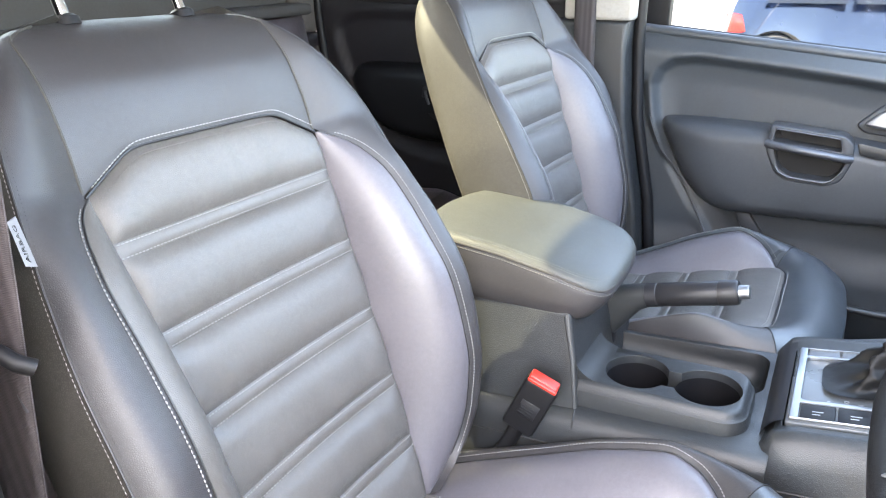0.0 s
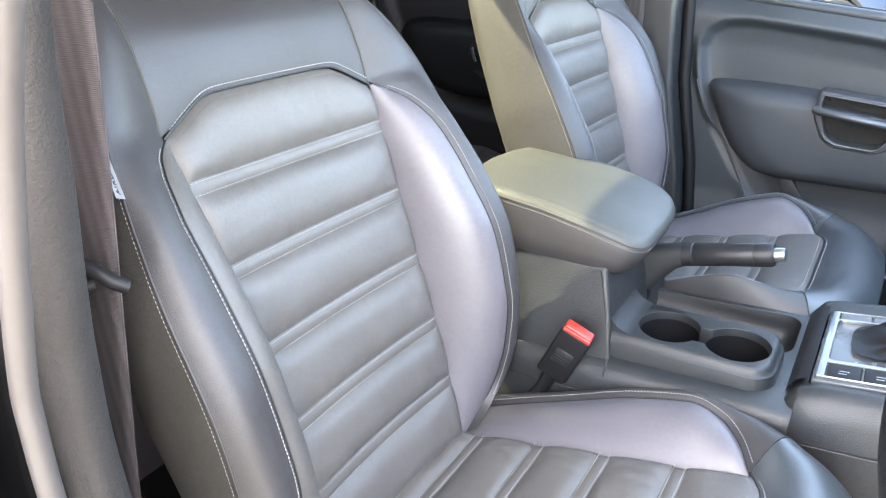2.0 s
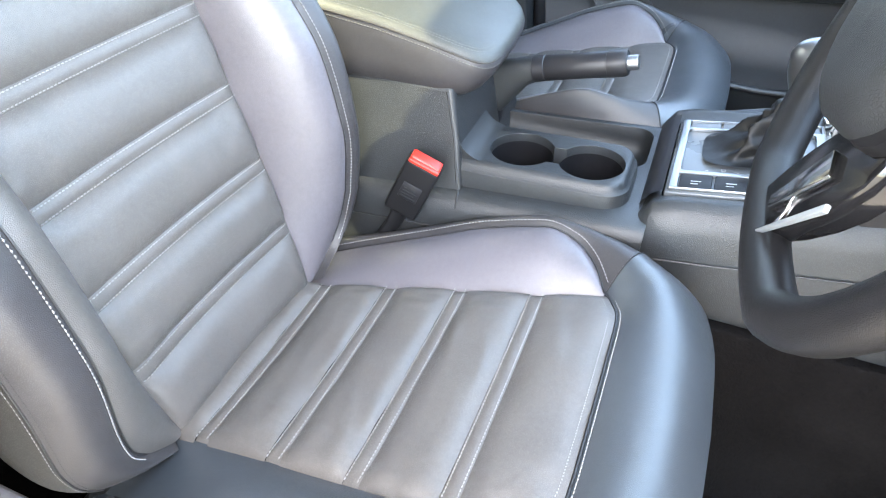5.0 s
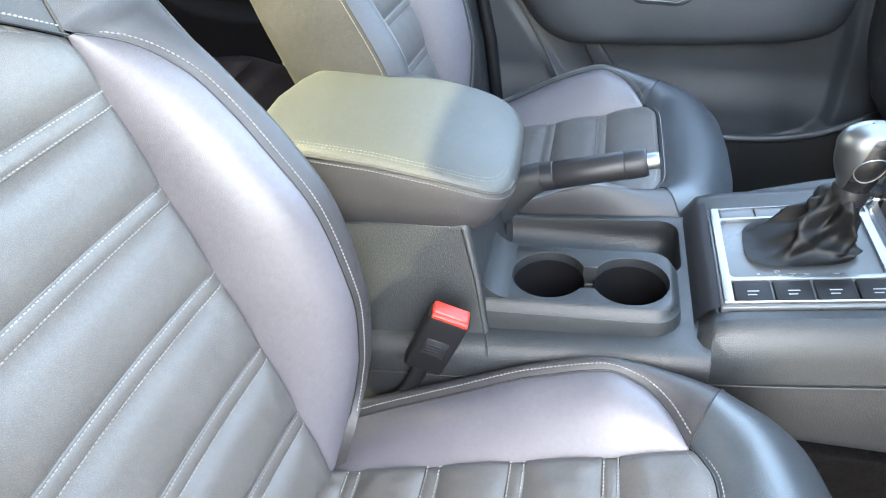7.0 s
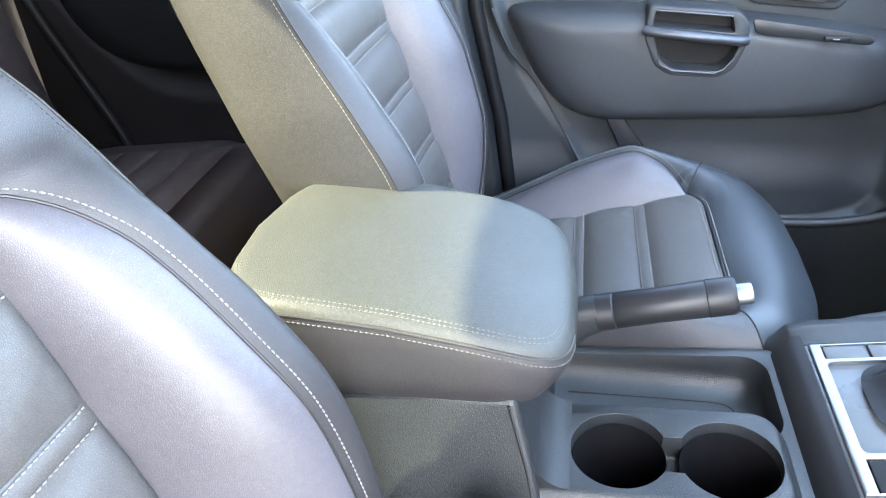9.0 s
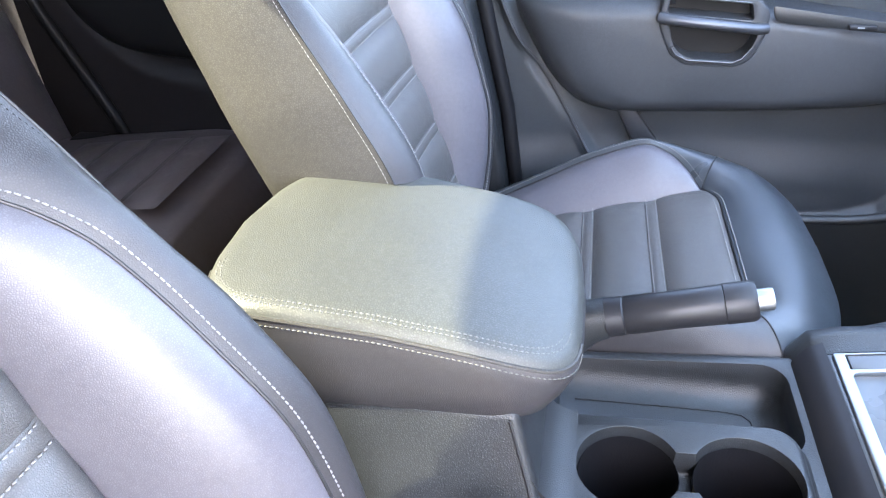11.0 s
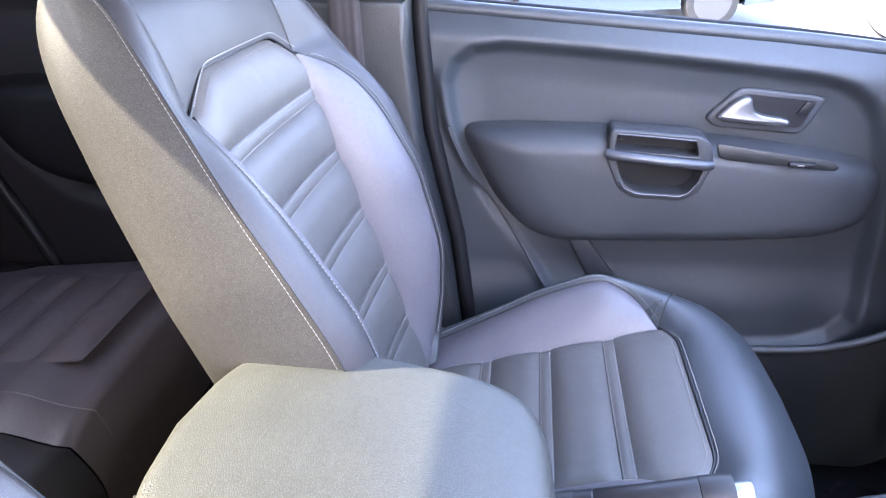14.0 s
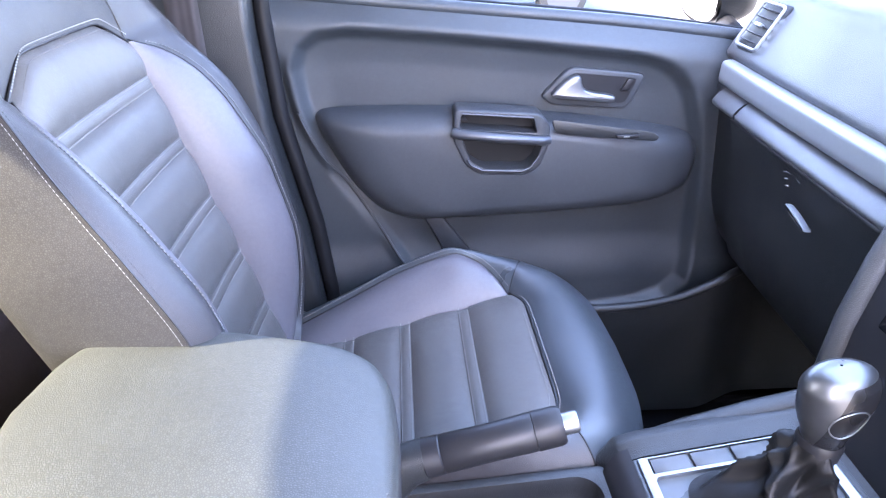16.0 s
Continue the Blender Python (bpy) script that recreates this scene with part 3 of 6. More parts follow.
    for sg in (-1, 1):
        def inner(f, s):
            x, u1, h1 = rim(s)
            u0 = cu(x)
            return C(x, sg * (u0 - 0.003 + (u1 - u0 + 0.003) * f), -0.002 * (1 - f) + h1 * math.sin(f * math.pi / 2) ** 0.9 + 0.006 * math.sin(math.pi * f) * min(1, h1 / 0.02))
        # driver's door-side bolster: its shade is put in by a darker leather colour
        part("cushion_bolster", *grid(inner, 12, 44), LEATHER_SKY_TINT if sg == door_side == -1 else LEATHER_LIT, cushion)

        def outer(f, s):
            x0, u0, h0 = rim(s)
            ou = ou_door if sg == door_side or door_side < 0 else ou_mid
            if f <= 1:
                return C(x0 + (ox(s) - x0) * f, sg * (u0 + (ou(s) - u0) * f), h0 * (1 - f ** 1.6) + fall(f) + (0.012 + 0.020 * s * s) * math.sin(math.pi * f ** 0.9))
            d = f - 1
            return C(ox(s), sg * (ou(s) + 0.006 * math.sin(d * 3) - 0.015 * d), HP - 0.115 * d)
        # the leather with the sky's tint in its colour, door side only
        part("cushion_side", *grid(outer, 30, 44, 0, 2, 0, 1), LEATHER_SKY_TINT if sg == door_side else LEATHER, cushion)
        ou = ou_door if sg == door_side or door_side < 0 else ou_mid
        rr = np.linspace(0.03, 0.995, 60)
        tube("piping", [C(rx(s), sg * ru(s), rh(s) + 0.0012) for s in rr], 0.0010, PIPING, cushion, sides=6)
        sewn("stitching", outer, [(0.0065 / max(0.02, math.hypot(ou(s) - ru(s), ox(s) - rx(s))), s) for s in rr], cushion, flip=-sg)
        tube("piping", [C(ox(s), sg * (ou(s) + 0.002), HP - 0.012) for s in np.linspace(0.02, 1, 40)], 0.0012, PIPING, cushion, sides=6)
        if sg == door_side:
            slab("side_shield", [Vector((x + dx, sg * 0.252, z)) for x, z in ((-0.31, 0.29), (-0.315, 0.42), (-0.29, 0.465), (-0.24, 0.482), (-0.17, 0.478), (-0.10, 0.450), (0.0, 0.415), (0.22, 0.405), (0.24, 0.30))], (0, sg, 0), 0.026, PLASTIC_SIDE, seat, "grey plastic seat side shield", bevel=0.008, seg=3)
        else:
            box("side_shield", (-0.20 + dx, sg * 0.215 - 0.012, 0.30), (0.22 + dx, sg * 0.215 + 0.012, 0.395), PLASTIC, seat, "dark plastic seat side shield", bevel=0.008)
        box("seat_rail", (-0.24 + dx, sg * 0.19 - 0.02, FLOOR), (0.30 + dx, sg * 0.19 + 0.02, FLOOR + 0.05), PLASTIC_DARK, seat, "steel seat rail", bevel=0.004)
        box("seat_riser", (-0.16 + dx, sg * 0.19 - 0.015, FLOOR + 0.045), (0.20 + dx, sg * 0.19 + 0.015, 0.36), PLASTIC_DARK, seat, bevel=0.004)
    box("seat_pan", (-0.20 + dx, -0.225, 0.335), (0.26 + dx, 0.225, 0.40), PLASTIC_DARK, seat, bevel=0.01)
    return B, C, ue, uo, wo


Y_DRIVER, Y_PASSENGER = -0.402, 0.358
# the car stands a little lower on its passenger side
SEAT_LEAN = lambda y: Matrix.Translation((0, y, 0.65)) @ Matrix.Rotation(radians(-1.5), 4, "X") @ Matrix.Translation((0, 0, -0.65))
driver_seat = thing("front_seat", "driver's charcoal leather car seat with ribbed insert and white stitching", "car seat", "front seats", at=(0, Y_DRIVER, 0))
driver_seat.matrix_basis = SEAT_LEAN(Y_DRIVER)
BD, CD, *_ = make_seat(driver_seat, 20.5, 0.0, -1, tuck=0.018)
passenger_seat = thing("front_seat", "passenger's charcoal leather car seat, side panel in the sun", "car seat", "front seats", at=(0, Y_PASSENGER, 0))
passenger_seat.matrix_basis = SEAT_LEAN(Y_PASSENGER)
BP, CP, *_ = make_seat(passenger_seat, 19.5, -0.030, 1, 0.013, 1.35, (0.097, 0.011, -0.077, -0.166, -0.252), 0.35, 0.74)


def side_tag(seat, B, sg, v, du=0.0, dw=0.0):
    """The small woven tag sewn into a backrest's outer seam."""
    q = [B(sg * (u + du), v + h, w + dw) for u, h, w in ((0.247, -0.006, 0.050), (0.245, 0.034, 0.046), (0.258, 0.031, 0.059), (0.260, -0.003, 0.062))]
    tag = slab("airbag_tag", q, (0, sg, 0.2), 0.0012, TAG, seat, "white woven tag reading AIRBAG")
    e1 = (q[1] - q[0]).normalized()
    e2 = (q[3] - q[0]).normalized()
    nn = e1.cross(e2).normalized()
    e2 = nn.cross(e1)
    rot = Matrix((e1 * -sg, e2, nn * -sg)).transposed().to_4x4()
    mid = sum(q, Vector()) / 4 + Vector((0.002, sg * 0.002, 0.0005))
    words("print", "AIRBAG", 0.0085, Matrix.Translation(mid) @ rot, PLASTIC_DARK, tag)
    return tag


side_tag(driver_seat, BD, -1, 0.117, -0.003, 0.002)
side_tag(passenger_seat, BP, 1, 0.098, -0.012, -0.016)
box("pull_tab", (-0.306, -0.213, 0.722), (-0.300, -0.209, 0.732), TAG, passenger_seat, "small pale tab at the rear edge", bevel=0.002)
# recliner wheel on the driver seat's door side
knob_c = Vector((-0.238, -0.278, 0.452))
lathe("recliner_wheel", [(0, 0.036), (0.004, 0.040), (0.022, 0.040), (0.026, 0.034), (0.027, 0.012)], knob_c, (0, -1, 0), PLASTIC, driver_seat, "dark plastic recliner hand wheel", sides=36)
for k in range(12):
    q = 2 * math.pi * k / 12
    tube("grip_rib", [knob_c + Vector((math.cos(q) * 0.040, -0.003, math.sin(q) * 0.040)), knob_c + Vector((math.cos(q) * 0.040, -0.022, math.sin(q) * 0.040))], 0.004, PLASTIC, driver_seat, sides=8)


# ---- centre console ----
console = thing("centre_console", "dark grained plastic centre console with cup holders", "centre console")


def loft(name, sections, mat, parent, label="", closed_ends=True, angle=35):
    """A body through sections, each a list of as many points."""
    n = len(sections[0])
    vs = [p for s in sections for p in s]
    fs = [(k * n + a, k * n + (a + 1) % n, (k + 1) * n + (a + 1) % n, (k + 1) * n + a) for k in range(len(sections) - 1) for a in range(n)]
    if closed_ends:
        fs.append(tuple(range(n))[::-1])
        fs.append(tuple((len(sections) - 1) * n + a for a in range(n)))
    bm = bmesh.new()
    me = bpy.data.meshes.new("t")
    me.from_pydata([tuple(v) for v in vs], [], fs)
    bm.from_mesh(me)
    bpy.data.meshes.remove(me)
    return bm_part(name, bm, mat, parent, label, angle)


def deck(x):
    return 0.540 + 0.085 * x


def tunnel(x):
    z = deck(x)
    return [Vector((x, y, h)) for y, h in ((-0.166, FLOOR), (-0.161, z - 0.10), (-0.1585, z - 0.040), (-0.1565, z - 0.020), (-0.152, z - 0.009), (-0.145, z - 0.003), (-0.136, z), (-0.110, z + 0.001),
                                           (0.112, z), (0.117, z - 0.002), (0.1205, z - 0.008), (0.122, z - 0.030), (0.126, z - 0.10), (0.130, FLOOR))]


def top_of_cups(x):
    return 0.5755 + 0.055 * x


CUPS = ((0.0845, -0.0615, 0.0425), (0.1765, -0.0650, 0.0425))


def cup_cutters():
    cut = []
    for cx, cy, r in CUPS:
        cut.append(lathe("cut", [(-0.100, r * 0.84), (-0.002, r), (0.03, r * 1.05)], (cx, cy, top_of_cups(cx)), (-0.055, 0, 1), PLASTIC, sides=40))
    cut.append(box("cut", (0.105, -0.083, 0.556), (0.156, -0.044, 0.64), PLASTIC, bevel=0.004))
    return cut


body = loft("console_body", [tunnel(x) for x in (-0.27, -0.2, 0.0, 0.1, 0.2, 0.262)], PLASTIC, console)
tray_cut = box("cut", (-0.080, -0.014, 0.513), (0.240, 0.1035, 0.72), PLASTIC, bevel=0.026, seg=6)
carve(body, [tray_cut] + cup_cutters(), bevel=0.003, seg=2)
# the groove of the tray mat
tube("mat_groove", [(0.040, 0.074, 0.5137), (0.120, 0.0765, 0.5134), (0.190, 0.0775, 0.5134), (0.205, 0.0755, 0.5134), (0.2125, 0.068, 0.5134), (0.214, 0.055, 0.5134), (0.2135, 0.016, 0.5134)], 0.0010, PIPING, body, sides=6)
# raised cup holder block with a rounded rim and a flared foot
RIM = [(0.013, -0.034), (0.009, -0.012), (0.006, -0.010), (0.0035, -0.0055), (0.001, -0.002), (-0.003, 0.0)]
rings = [[Vector((x, y, top_of_cups(x) + dz)) for x, y in rrect(-0.05 - g, 0.222 + g, -0.1120 - g, -0.0075 + g * 0.6, 0.022 + g, 7)] for g, dz in RIM]
cups = loft("cup_block", rings, PLASTIC, console)
carve(cups, cup_cutters(), bevel=0.005, seg=4)
for cx, cy, r in CUPS:
    lathe("cup_liner", [(-0.0985, r * 0.2), (-0.098, r * 0.82), (-0.012, r * 0.975), (-0.011, r * 0.960), (-0.094, r * 0.81), (-0.0945, r * 0.3)], (cx, cy, top_of_cups(cx)), (-0.055, 0, 1), RUBBER_MAT, cups, "black cup holder liner")

# storage box under the armrest
bin_ = loft("storage_box", [[Vector((x + lean * max(0, z - 0.52), y * s, z)) for y, z, s in ((-0.146, 0.44, 1), (-0.138, 0.53, 1), (-0.112, 0.60, 1), (-0.100, 0.665, 1), (0.10, 0.665, 1), (0.112, 0.60, 1), (0.138, 0.53, 1), (0.146, 0.44, 1))]
                           for x, lean in ((-0.255, 0.0), (-0.24, 0.0), (-0.1, 0.0), (0.018, -0.20), (0.034, -0.26))], PLASTIC, console)
carve(bin_, [], bevel=0.010, seg=4)
FILLET = [Vector((0.0165 + 0.026 * (1 - math.cos(q)) - 0.0065 * (1 - math.sin(q)), -0.110, 0.5780 + 0.026 * (1 - math.sin(q)))) for q in np.linspace(0, math.pi / 2, 9)]
slab("fillet", FILLET + [Vector((0.0, -0.110, 0.570)), Vector((-0.004, -0.110, 0.603))], (0, 1, 0), 0.104, PLASTIC, bin_, bevel=0.0)
tube("panel_gap", [(0.0265, -0.1588, 0.500), (0.026, -0.1527, 0.533), (0.025, -0.1455, 0.5395), (0.0235, -0.1375, 0.5425), (0.021, -0.1345, 0.540), (0.006, -0.1122, 0.60), (-0.010, -0.1018, 0.660)], 0.0014, PIPING, bin_, sides=6)
tube("panel_gap", [(x, -0.1592, deck(x) - 0.046) for x in (-0.34, -0.2, -0.05, 0.1, 0.262)], 0.0012, PIPING, body, sides=6)

# raised gear section
VALLEY = curve([(0, 0.2440), (0.35, 0.2475), (0.7, 0.2590), (1, 0.2695)])
VALLEY_Z = curve([(0, 0.5460), (0.35, 0.5635), (0.7, 0.5840), (1, 0.5905)])
part("valley_panel", *grid(lambda f, s: Vector((VALLEY(s), -0.1005 + 0.207 * f, VALLEY_Z(s))), 6, 14), PLASTIC_SMOOTH, console, "smooth black panel behind the selector")
def gear_top(x):
    return 0.590 + 0.17 * (x - 0.28)


def gear_section(x, lift=0.0):
    z = gear_top(x) + lift
    return [Vector((x, y, h)) for y, h in ((-0.160, FLOOR), (-0.152, z - 0.13), (-0.144, z - 0.035), (-0.134, z - 0.008), (-0.120, z + 0.002), (-0.102, z - 0.004),
                                           (0.102, z - 0.004), (0.118, z + 0.004), (0.134, z), (0.144, z - 0.03), (0.152, z - 0.13), (0.160, FLOOR))]


gear_body = loft("gear_surround", [gear_section(0.246, -0.030), gear_section(0.250, -0.022), gear_section(0.262, -0.004), gear_section(0.285), gear_section(0.38), gear_section(0.48), gear_section(0.60, 0.02)], PLASTIC, console)
carve(gear_body, [box("cut", (0.270, -0.099, 0.560), (0.452, 0.099, 0.80), PLASTIC, bevel=0.004)], bevel=0.003, seg=2)
tube("panel_gap", [(x, -0.1475 - 0.002 * (x > 0.3), gear_top(x) - 0.068) for x in (0.262, 0.35, 0.48, 0.6)], 0.0012, PIPING, gear_body, sides=6)
box("carpet_side", (0.17, -0.170, FLOOR), (0.64, -0.150, 0.458), CARPET, console, "black carpet flank", bevel=0.004)
# the rail on the passenger side of the gear panel
tube("grab_rail", [Vector(p) for p in ((0.246, 0.134, 0.505), (0.250, 0.136, 0.528), (0.262, 0.137, 0.547), (0.286, 0.137, 0.561), (0.34, 0.136, 0.584), (0.41, 0.135, 0.606), (0.48, 0.134, 0.624), (0.56, 0.132, 0.650))],
     0.0135, PLASTIC, console, "grained plastic side rail", sides=16)

PLATE = Matrix.Translation((0.28, 0, 0.590)) @ Matrix.Rotation(-math.atan(0.17), 4, "Y")


def plate_pt(x, y, h=0.0):
    return PLATE @ Vector((x, y, h))


gear_panel = box("gear_panel", (-0.010, -0.096, -0.020), (0.178, 0.096, -0.002), PLATE_GREY, console, "satin grey selector plate", bevel=0.003, at=PLATE)
bez = box("bezel", (-0.006, -0.0925, -0.004), (0.170, 0.0915, 0.003), SILVER, None, "satin silver bezel frame", bevel=0.002)
carve(bez, [box("cut", (0.004, -0.0505, -0.02), (0.159, 0.064, 0.02), PLASTIC, bevel=0.006), box("cut", (0.004, -0.0915, -0.02), (0.168, -0.0565, 0.02), PLASTIC, bevel=0.0008, seg=1),
            box("cut", (0.004, 0.068, -0.02), (0.166, 0.0885, 0.02), PLASTIC, bevel=0.0008, seg=1)], bevel=0.001, seg=2)
bez.parent = gear_panel
for row, (y0, y1) in enumerate(((-0.0905, -0.0575), (0.069, 0.0875))):
    for k in range(4):
        x0 = 0.006 + k * 0.0402
        b = box("panel_button", (x0, y0, -0.004), (x0 + 0.0376, y1, 0.0022), PLASTIC_DARK if row == 0 else BUTTON_GREY, gear_panel, "black push button" if row == 0 else "", bevel=0.001, seg=2)
        if row == 0:
            for j, (w, o) in enumerate(((0.012, 0.003), (0.009, -0.003))):
                box("mark", (x0 + 0.013, y0 + 0.012 + o, 0.0021), (x0 + 0.013 + w, y0 + 0.0135 + o, 0.0026), MARK, b, bevel=0)
for t, x, y, size in (("P", 0.112, -0.044, 0.009), ("R", 0.083, -0.044, 0.009), ("N", 0.069, -0.044, 0.009), ("D/S", 0.054, -0.041, 0.008), ("+", 0.062, -0.0495, 0.007), ("-", 0.044, -0.0495, 0.007)):
    words("selector_mark", t, size, Matrix.Translation((x, y, -0.0012)) @ Matrix.Rotation(radians(-90), 4, "Z"), MARK, gear_panel, "white printed " + t if t.isalpha() else "")
box("mark", (0.0335, -0.0420, -0.0018), (0.0365, -0.0395, -0.0012), MARK, gear_panel, bevel=0)
# leather gaiter in soft folds


def gaiter(f, s):
    q = 2 * math.pi * f
    bx, by = 0.083 + 0.058 * math.copysign(abs(math.cos(q)) ** 0.55, math.cos(q)), 0.012 + 0.047 * math.copysign(abs(math.sin(q)) ** 0.55, math.sin(q))
    tx, ty = 0.128 + 0.017 * math.cos(q), 0.012 + 0.017 * math.sin(q)
    e = s ** 0.62
    x, y, z = bx + (tx - bx) * e, by + (ty - by) * e, 0.004 + 0.068 * s ** 1.25
    amp = 0.0068 * math.sin(math.pi * s) ** 0.8
    crease = lambda a: 1 - 2 * abs(math.sin(a / 2)) ** 0.8
    fold = amp * (crease(4 * q + 5 * s + 1.3) + 0.45 * math.sin(7 * q - 8 * s) + 0.7 * crease(2 * q + 11 * s))
    z += 0.012 * math.sin(math.pi * s) * math.cos(q - 2.6)
    return Vector((x + fold * math.cos(q), y + fold * math.sin(q), z + 0.5 * fold))


gear_lever = thing("gear_lever", "automatic gear lever with silver knob and black leather gaiter", "gear lever", at=PLATE @ Vector((0.083, 0.012, 0)))
gear_lever.matrix_basis = PLATE
part("gaiter", *grid(gaiter, 90, 40), material("gaiter_leather", (0.0065, 0.0065, 0.007), 0.46, spec=0.25, grain=0.0001, grain_size=0.0018, kind="cell", wave=0.0015, wave_size=0.03), gear_lever, "black wrinkled leather gaiter", angle=80)
lathe("neck", [(0, 0.0165), (0.008, 0.0165), (0.010, 0.0185), (0.022, 0.0195), (0.026, 0.018)], (0.126, 0.012, 0.050), (0.22, 0, 1), PLASTIC_SMOOTH, gear_lever, "black collar")


def knob(f, s, grow=0.0):
    """Palm grip: narrow neck, broad rounded head that leans ahead over the lever."""
    q = 2 * math.pi * f
    rx = KNOB_RX(s) + grow
    ry = KNOB_RY(s) + grow
    return Vector((0.132 + KNOB_LEAN(s) + rx * math.cos(q), 0.012 + ry * math.sin(q), 0.072 + KNOB_Z(s) + grow * s))


KNOB_RX = curve([(0, 0.0165), (0.2, 0.0195), (0.4, 0.026), (0.6, 0.0315), (0.74, 0.0320), (0.86, 0.0265), (0.95, 0.0165), (1.0, 0.0002)])
KNOB_RY = curve([(0, 0.0165), (0.2, 0.0185), (0.4, 0.0220), (0.6, 0.0240), (0.74, 0.0230), (0.86, 0.0185), (0.95, 0.0110), (1.0, 0.0002)])
KNOB_Z = curve([(0, 0), (0.2, 0.012), (0.4, 0.026), (0.6, 0.043), (0.74, 0.056), (0.86, 0.0665), (0.95, 0.0730), (1, 0.0755)])
KNOB_LEAN = curve([(0, 0), (0.4, 0.006), (0.7, 0.011), (1, 0.010)])
KNOB_BLACK = material("knob_black", (0.010, 0.010, 0.011), 0.30, spec=0.4)
part("knob", *grid(knob, 48, 40), KNOB_BLACK, gear_lever, "gloss black knob", angle=70)


def cap(f, s):
    """The silver shell: narrow at the neck behind, widening over the crown."""
    d = max(0.0, min(1.0, (abs(f - 0.5) - 0.07) / 0.19))
    s0 = 0.05 + 0.80 * d * d * (3 - 2 * d)
    return knob(f, s0 + (1 - s0) * s, 0.0009)


part("knob_cap", *grid(cap, 90, 30), KNOB_SILVER, gear_lever, "satin silver shell over the knob's back and crown", angle=70)
for sg in (-1, 1):
    tube("knob_line", [knob(0.25 * sg + 0.5 + 0.085 * math.cos(q), 0.47 + 0.17 * math.sin(q), 0.0008) for q in np.linspace(0, 2 * math.pi, 30)], 0.0007, SILVER, gear_lever, sides=6)
socket = thing("power_socket", "round black power socket with chrome ring in the console", "power socket", at=plate_pt(0.183, 0.100, 0.004))
lathe("ring", [(-0.02, 0.017), (0.004, 0.017), (0.006, 0.0155), (0.006, 0.0130), (-0.002, 0.0130)], (0, 0, 0), (-0.1, 0, 1), CHROME, socket, "chrome ring")
lathe("cap", [(-0.004, 0.0125), (0.009, 0.0115), (0.011, 0.009)], (0, 0, 0), (-0.1, 0, 1), PLASTIC_DARK, socket)

# ---- armrest lid ----
armrest = thing("armrest", "grey leather padded centre armrest lid, partly in the sun", "armrest", at=(0, 0, 0))
AX0, AX1, AY0, AY1 = -0.258, 0.040, -0.106, 0.133
LID = curve([(-0.28, 0.746), (-0.21, 0.7490), (-0.11, 0.7405), (-0.04, 0.7275), (0.0, 0.7165), (0.045, 0.700)])


def arm_outline(grow=0.0, n=72):
    out = []
    for k in range(n):
        q = 2 * math.pi * k / n
        c, s = math.cos(q), math.sin(q)
        e = 0.32
        x = (AX0 + AX1) / 2 + ((AX1 - AX0) / 2 + grow) * math.copysign(abs(c) ** e, c)
        y = (AY0 + AY1) / 2 + ((AY1 - AY0) / 2 + grow) * math.copysign(abs(s) ** e, s)
        back_ = (AX1 - x) / (AX1 - AX0)
        y *= 1.0 - (0.10 if y < 0 else 0.02) * (1 - back_)
        x += max(0.0, back_) ** 3 * (2.3 if y > 0 else 1.1) * y * y - max(0.0, 1 - back_) ** 3 * (1.0 if y > 0 else 0.0) * y * y
        out.append((x, y))
    return out


def arm_z(x, y):
    return LID(x) + 0.005 * (1 - ((y - 0.012) / 0.122) ** 2) - 0.003


def arm_ring(grow, dz):
    return [Vector((x, y, arm_z(x, y) + dz)) for x, y in arm_outline(grow)]


rings = []
for k in range(14):
    r = 1 - k / 14
    rings.append([Vector((-0.111 + (x + 0.111) * r, y * r, arm_z(-0.111 + (x + 0.111) * r, y * r))) for x, y in arm_outline(-0.020)])
rings = rings[::-1]
rings += [arm_ring(g, d) for g, d in ((-0.012, -0.0006), (-0.0065, -0.0022), (-0.0030, -0.0050), (-0.0008, -0.0095))]
vs = [p for r in rings for p in r]
nA = 72
fs = [(k * nA + a, k * nA + (a + 1) % nA, (k + 1) * nA + (a + 1) % nA, (k + 1) * nA + a) for k in range(len(rings) - 1) for a in range(nA)] + [tuple(range(nA))]
lid = part("lid_top", vs, fs, LEATHER_REST, armrest, "grey grained leather lid cover", angle=60)
rings = [[Vector((x, y, (arm_z(x, y) - 0.0095) * (1 - k) + 0.648 * k)) for x, y in arm_outline(g)] for g, k in ((-0.0008, 0.0), (0.0010, 0.06), (0.0022, 0.2), (0.0040, 0.5), (0.0030, 0.80), (-0.0020, 0.94), (-0.010, 1.0), (-0.06, 1.0))]
vs = [p for r in rings for p in r]
for p in vs:
    if p.x > -0.02:
        p.x -= (p.x + 0.02) * 0.55 * max(0.0, min(1.0, (arm_z(p.x, p.y) - 0.016 - p.z) / 0.05))
fs = [(k * nA + a, k * nA + (a + 1) % nA, (k + 1) * nA + (a + 1) % nA, (k + 1) * nA + a) for k in range(len(rings) - 1) for a in range(nA)] + [tuple(range((len(rings) - 1) * nA, len(rings) * nA))]
part("lid_side", vs, fs, LEATHER, armrest, "dark grained leather lid side band", angle=60)
for dz, g in ((-0.0016, -0.0086), (-0.0006, -0.0122), (-0.0145, 0.0012)):
    near = sorted([p for p in arm_ring(g, dz) if p.y < -0.045], key=lambda p: p.x)
    stitches("stitching", near, Vector((0, -0.6, 1)), armrest, long=0.0030, gap=0.0012, thick=0.00055, mat=THREAD_LID)
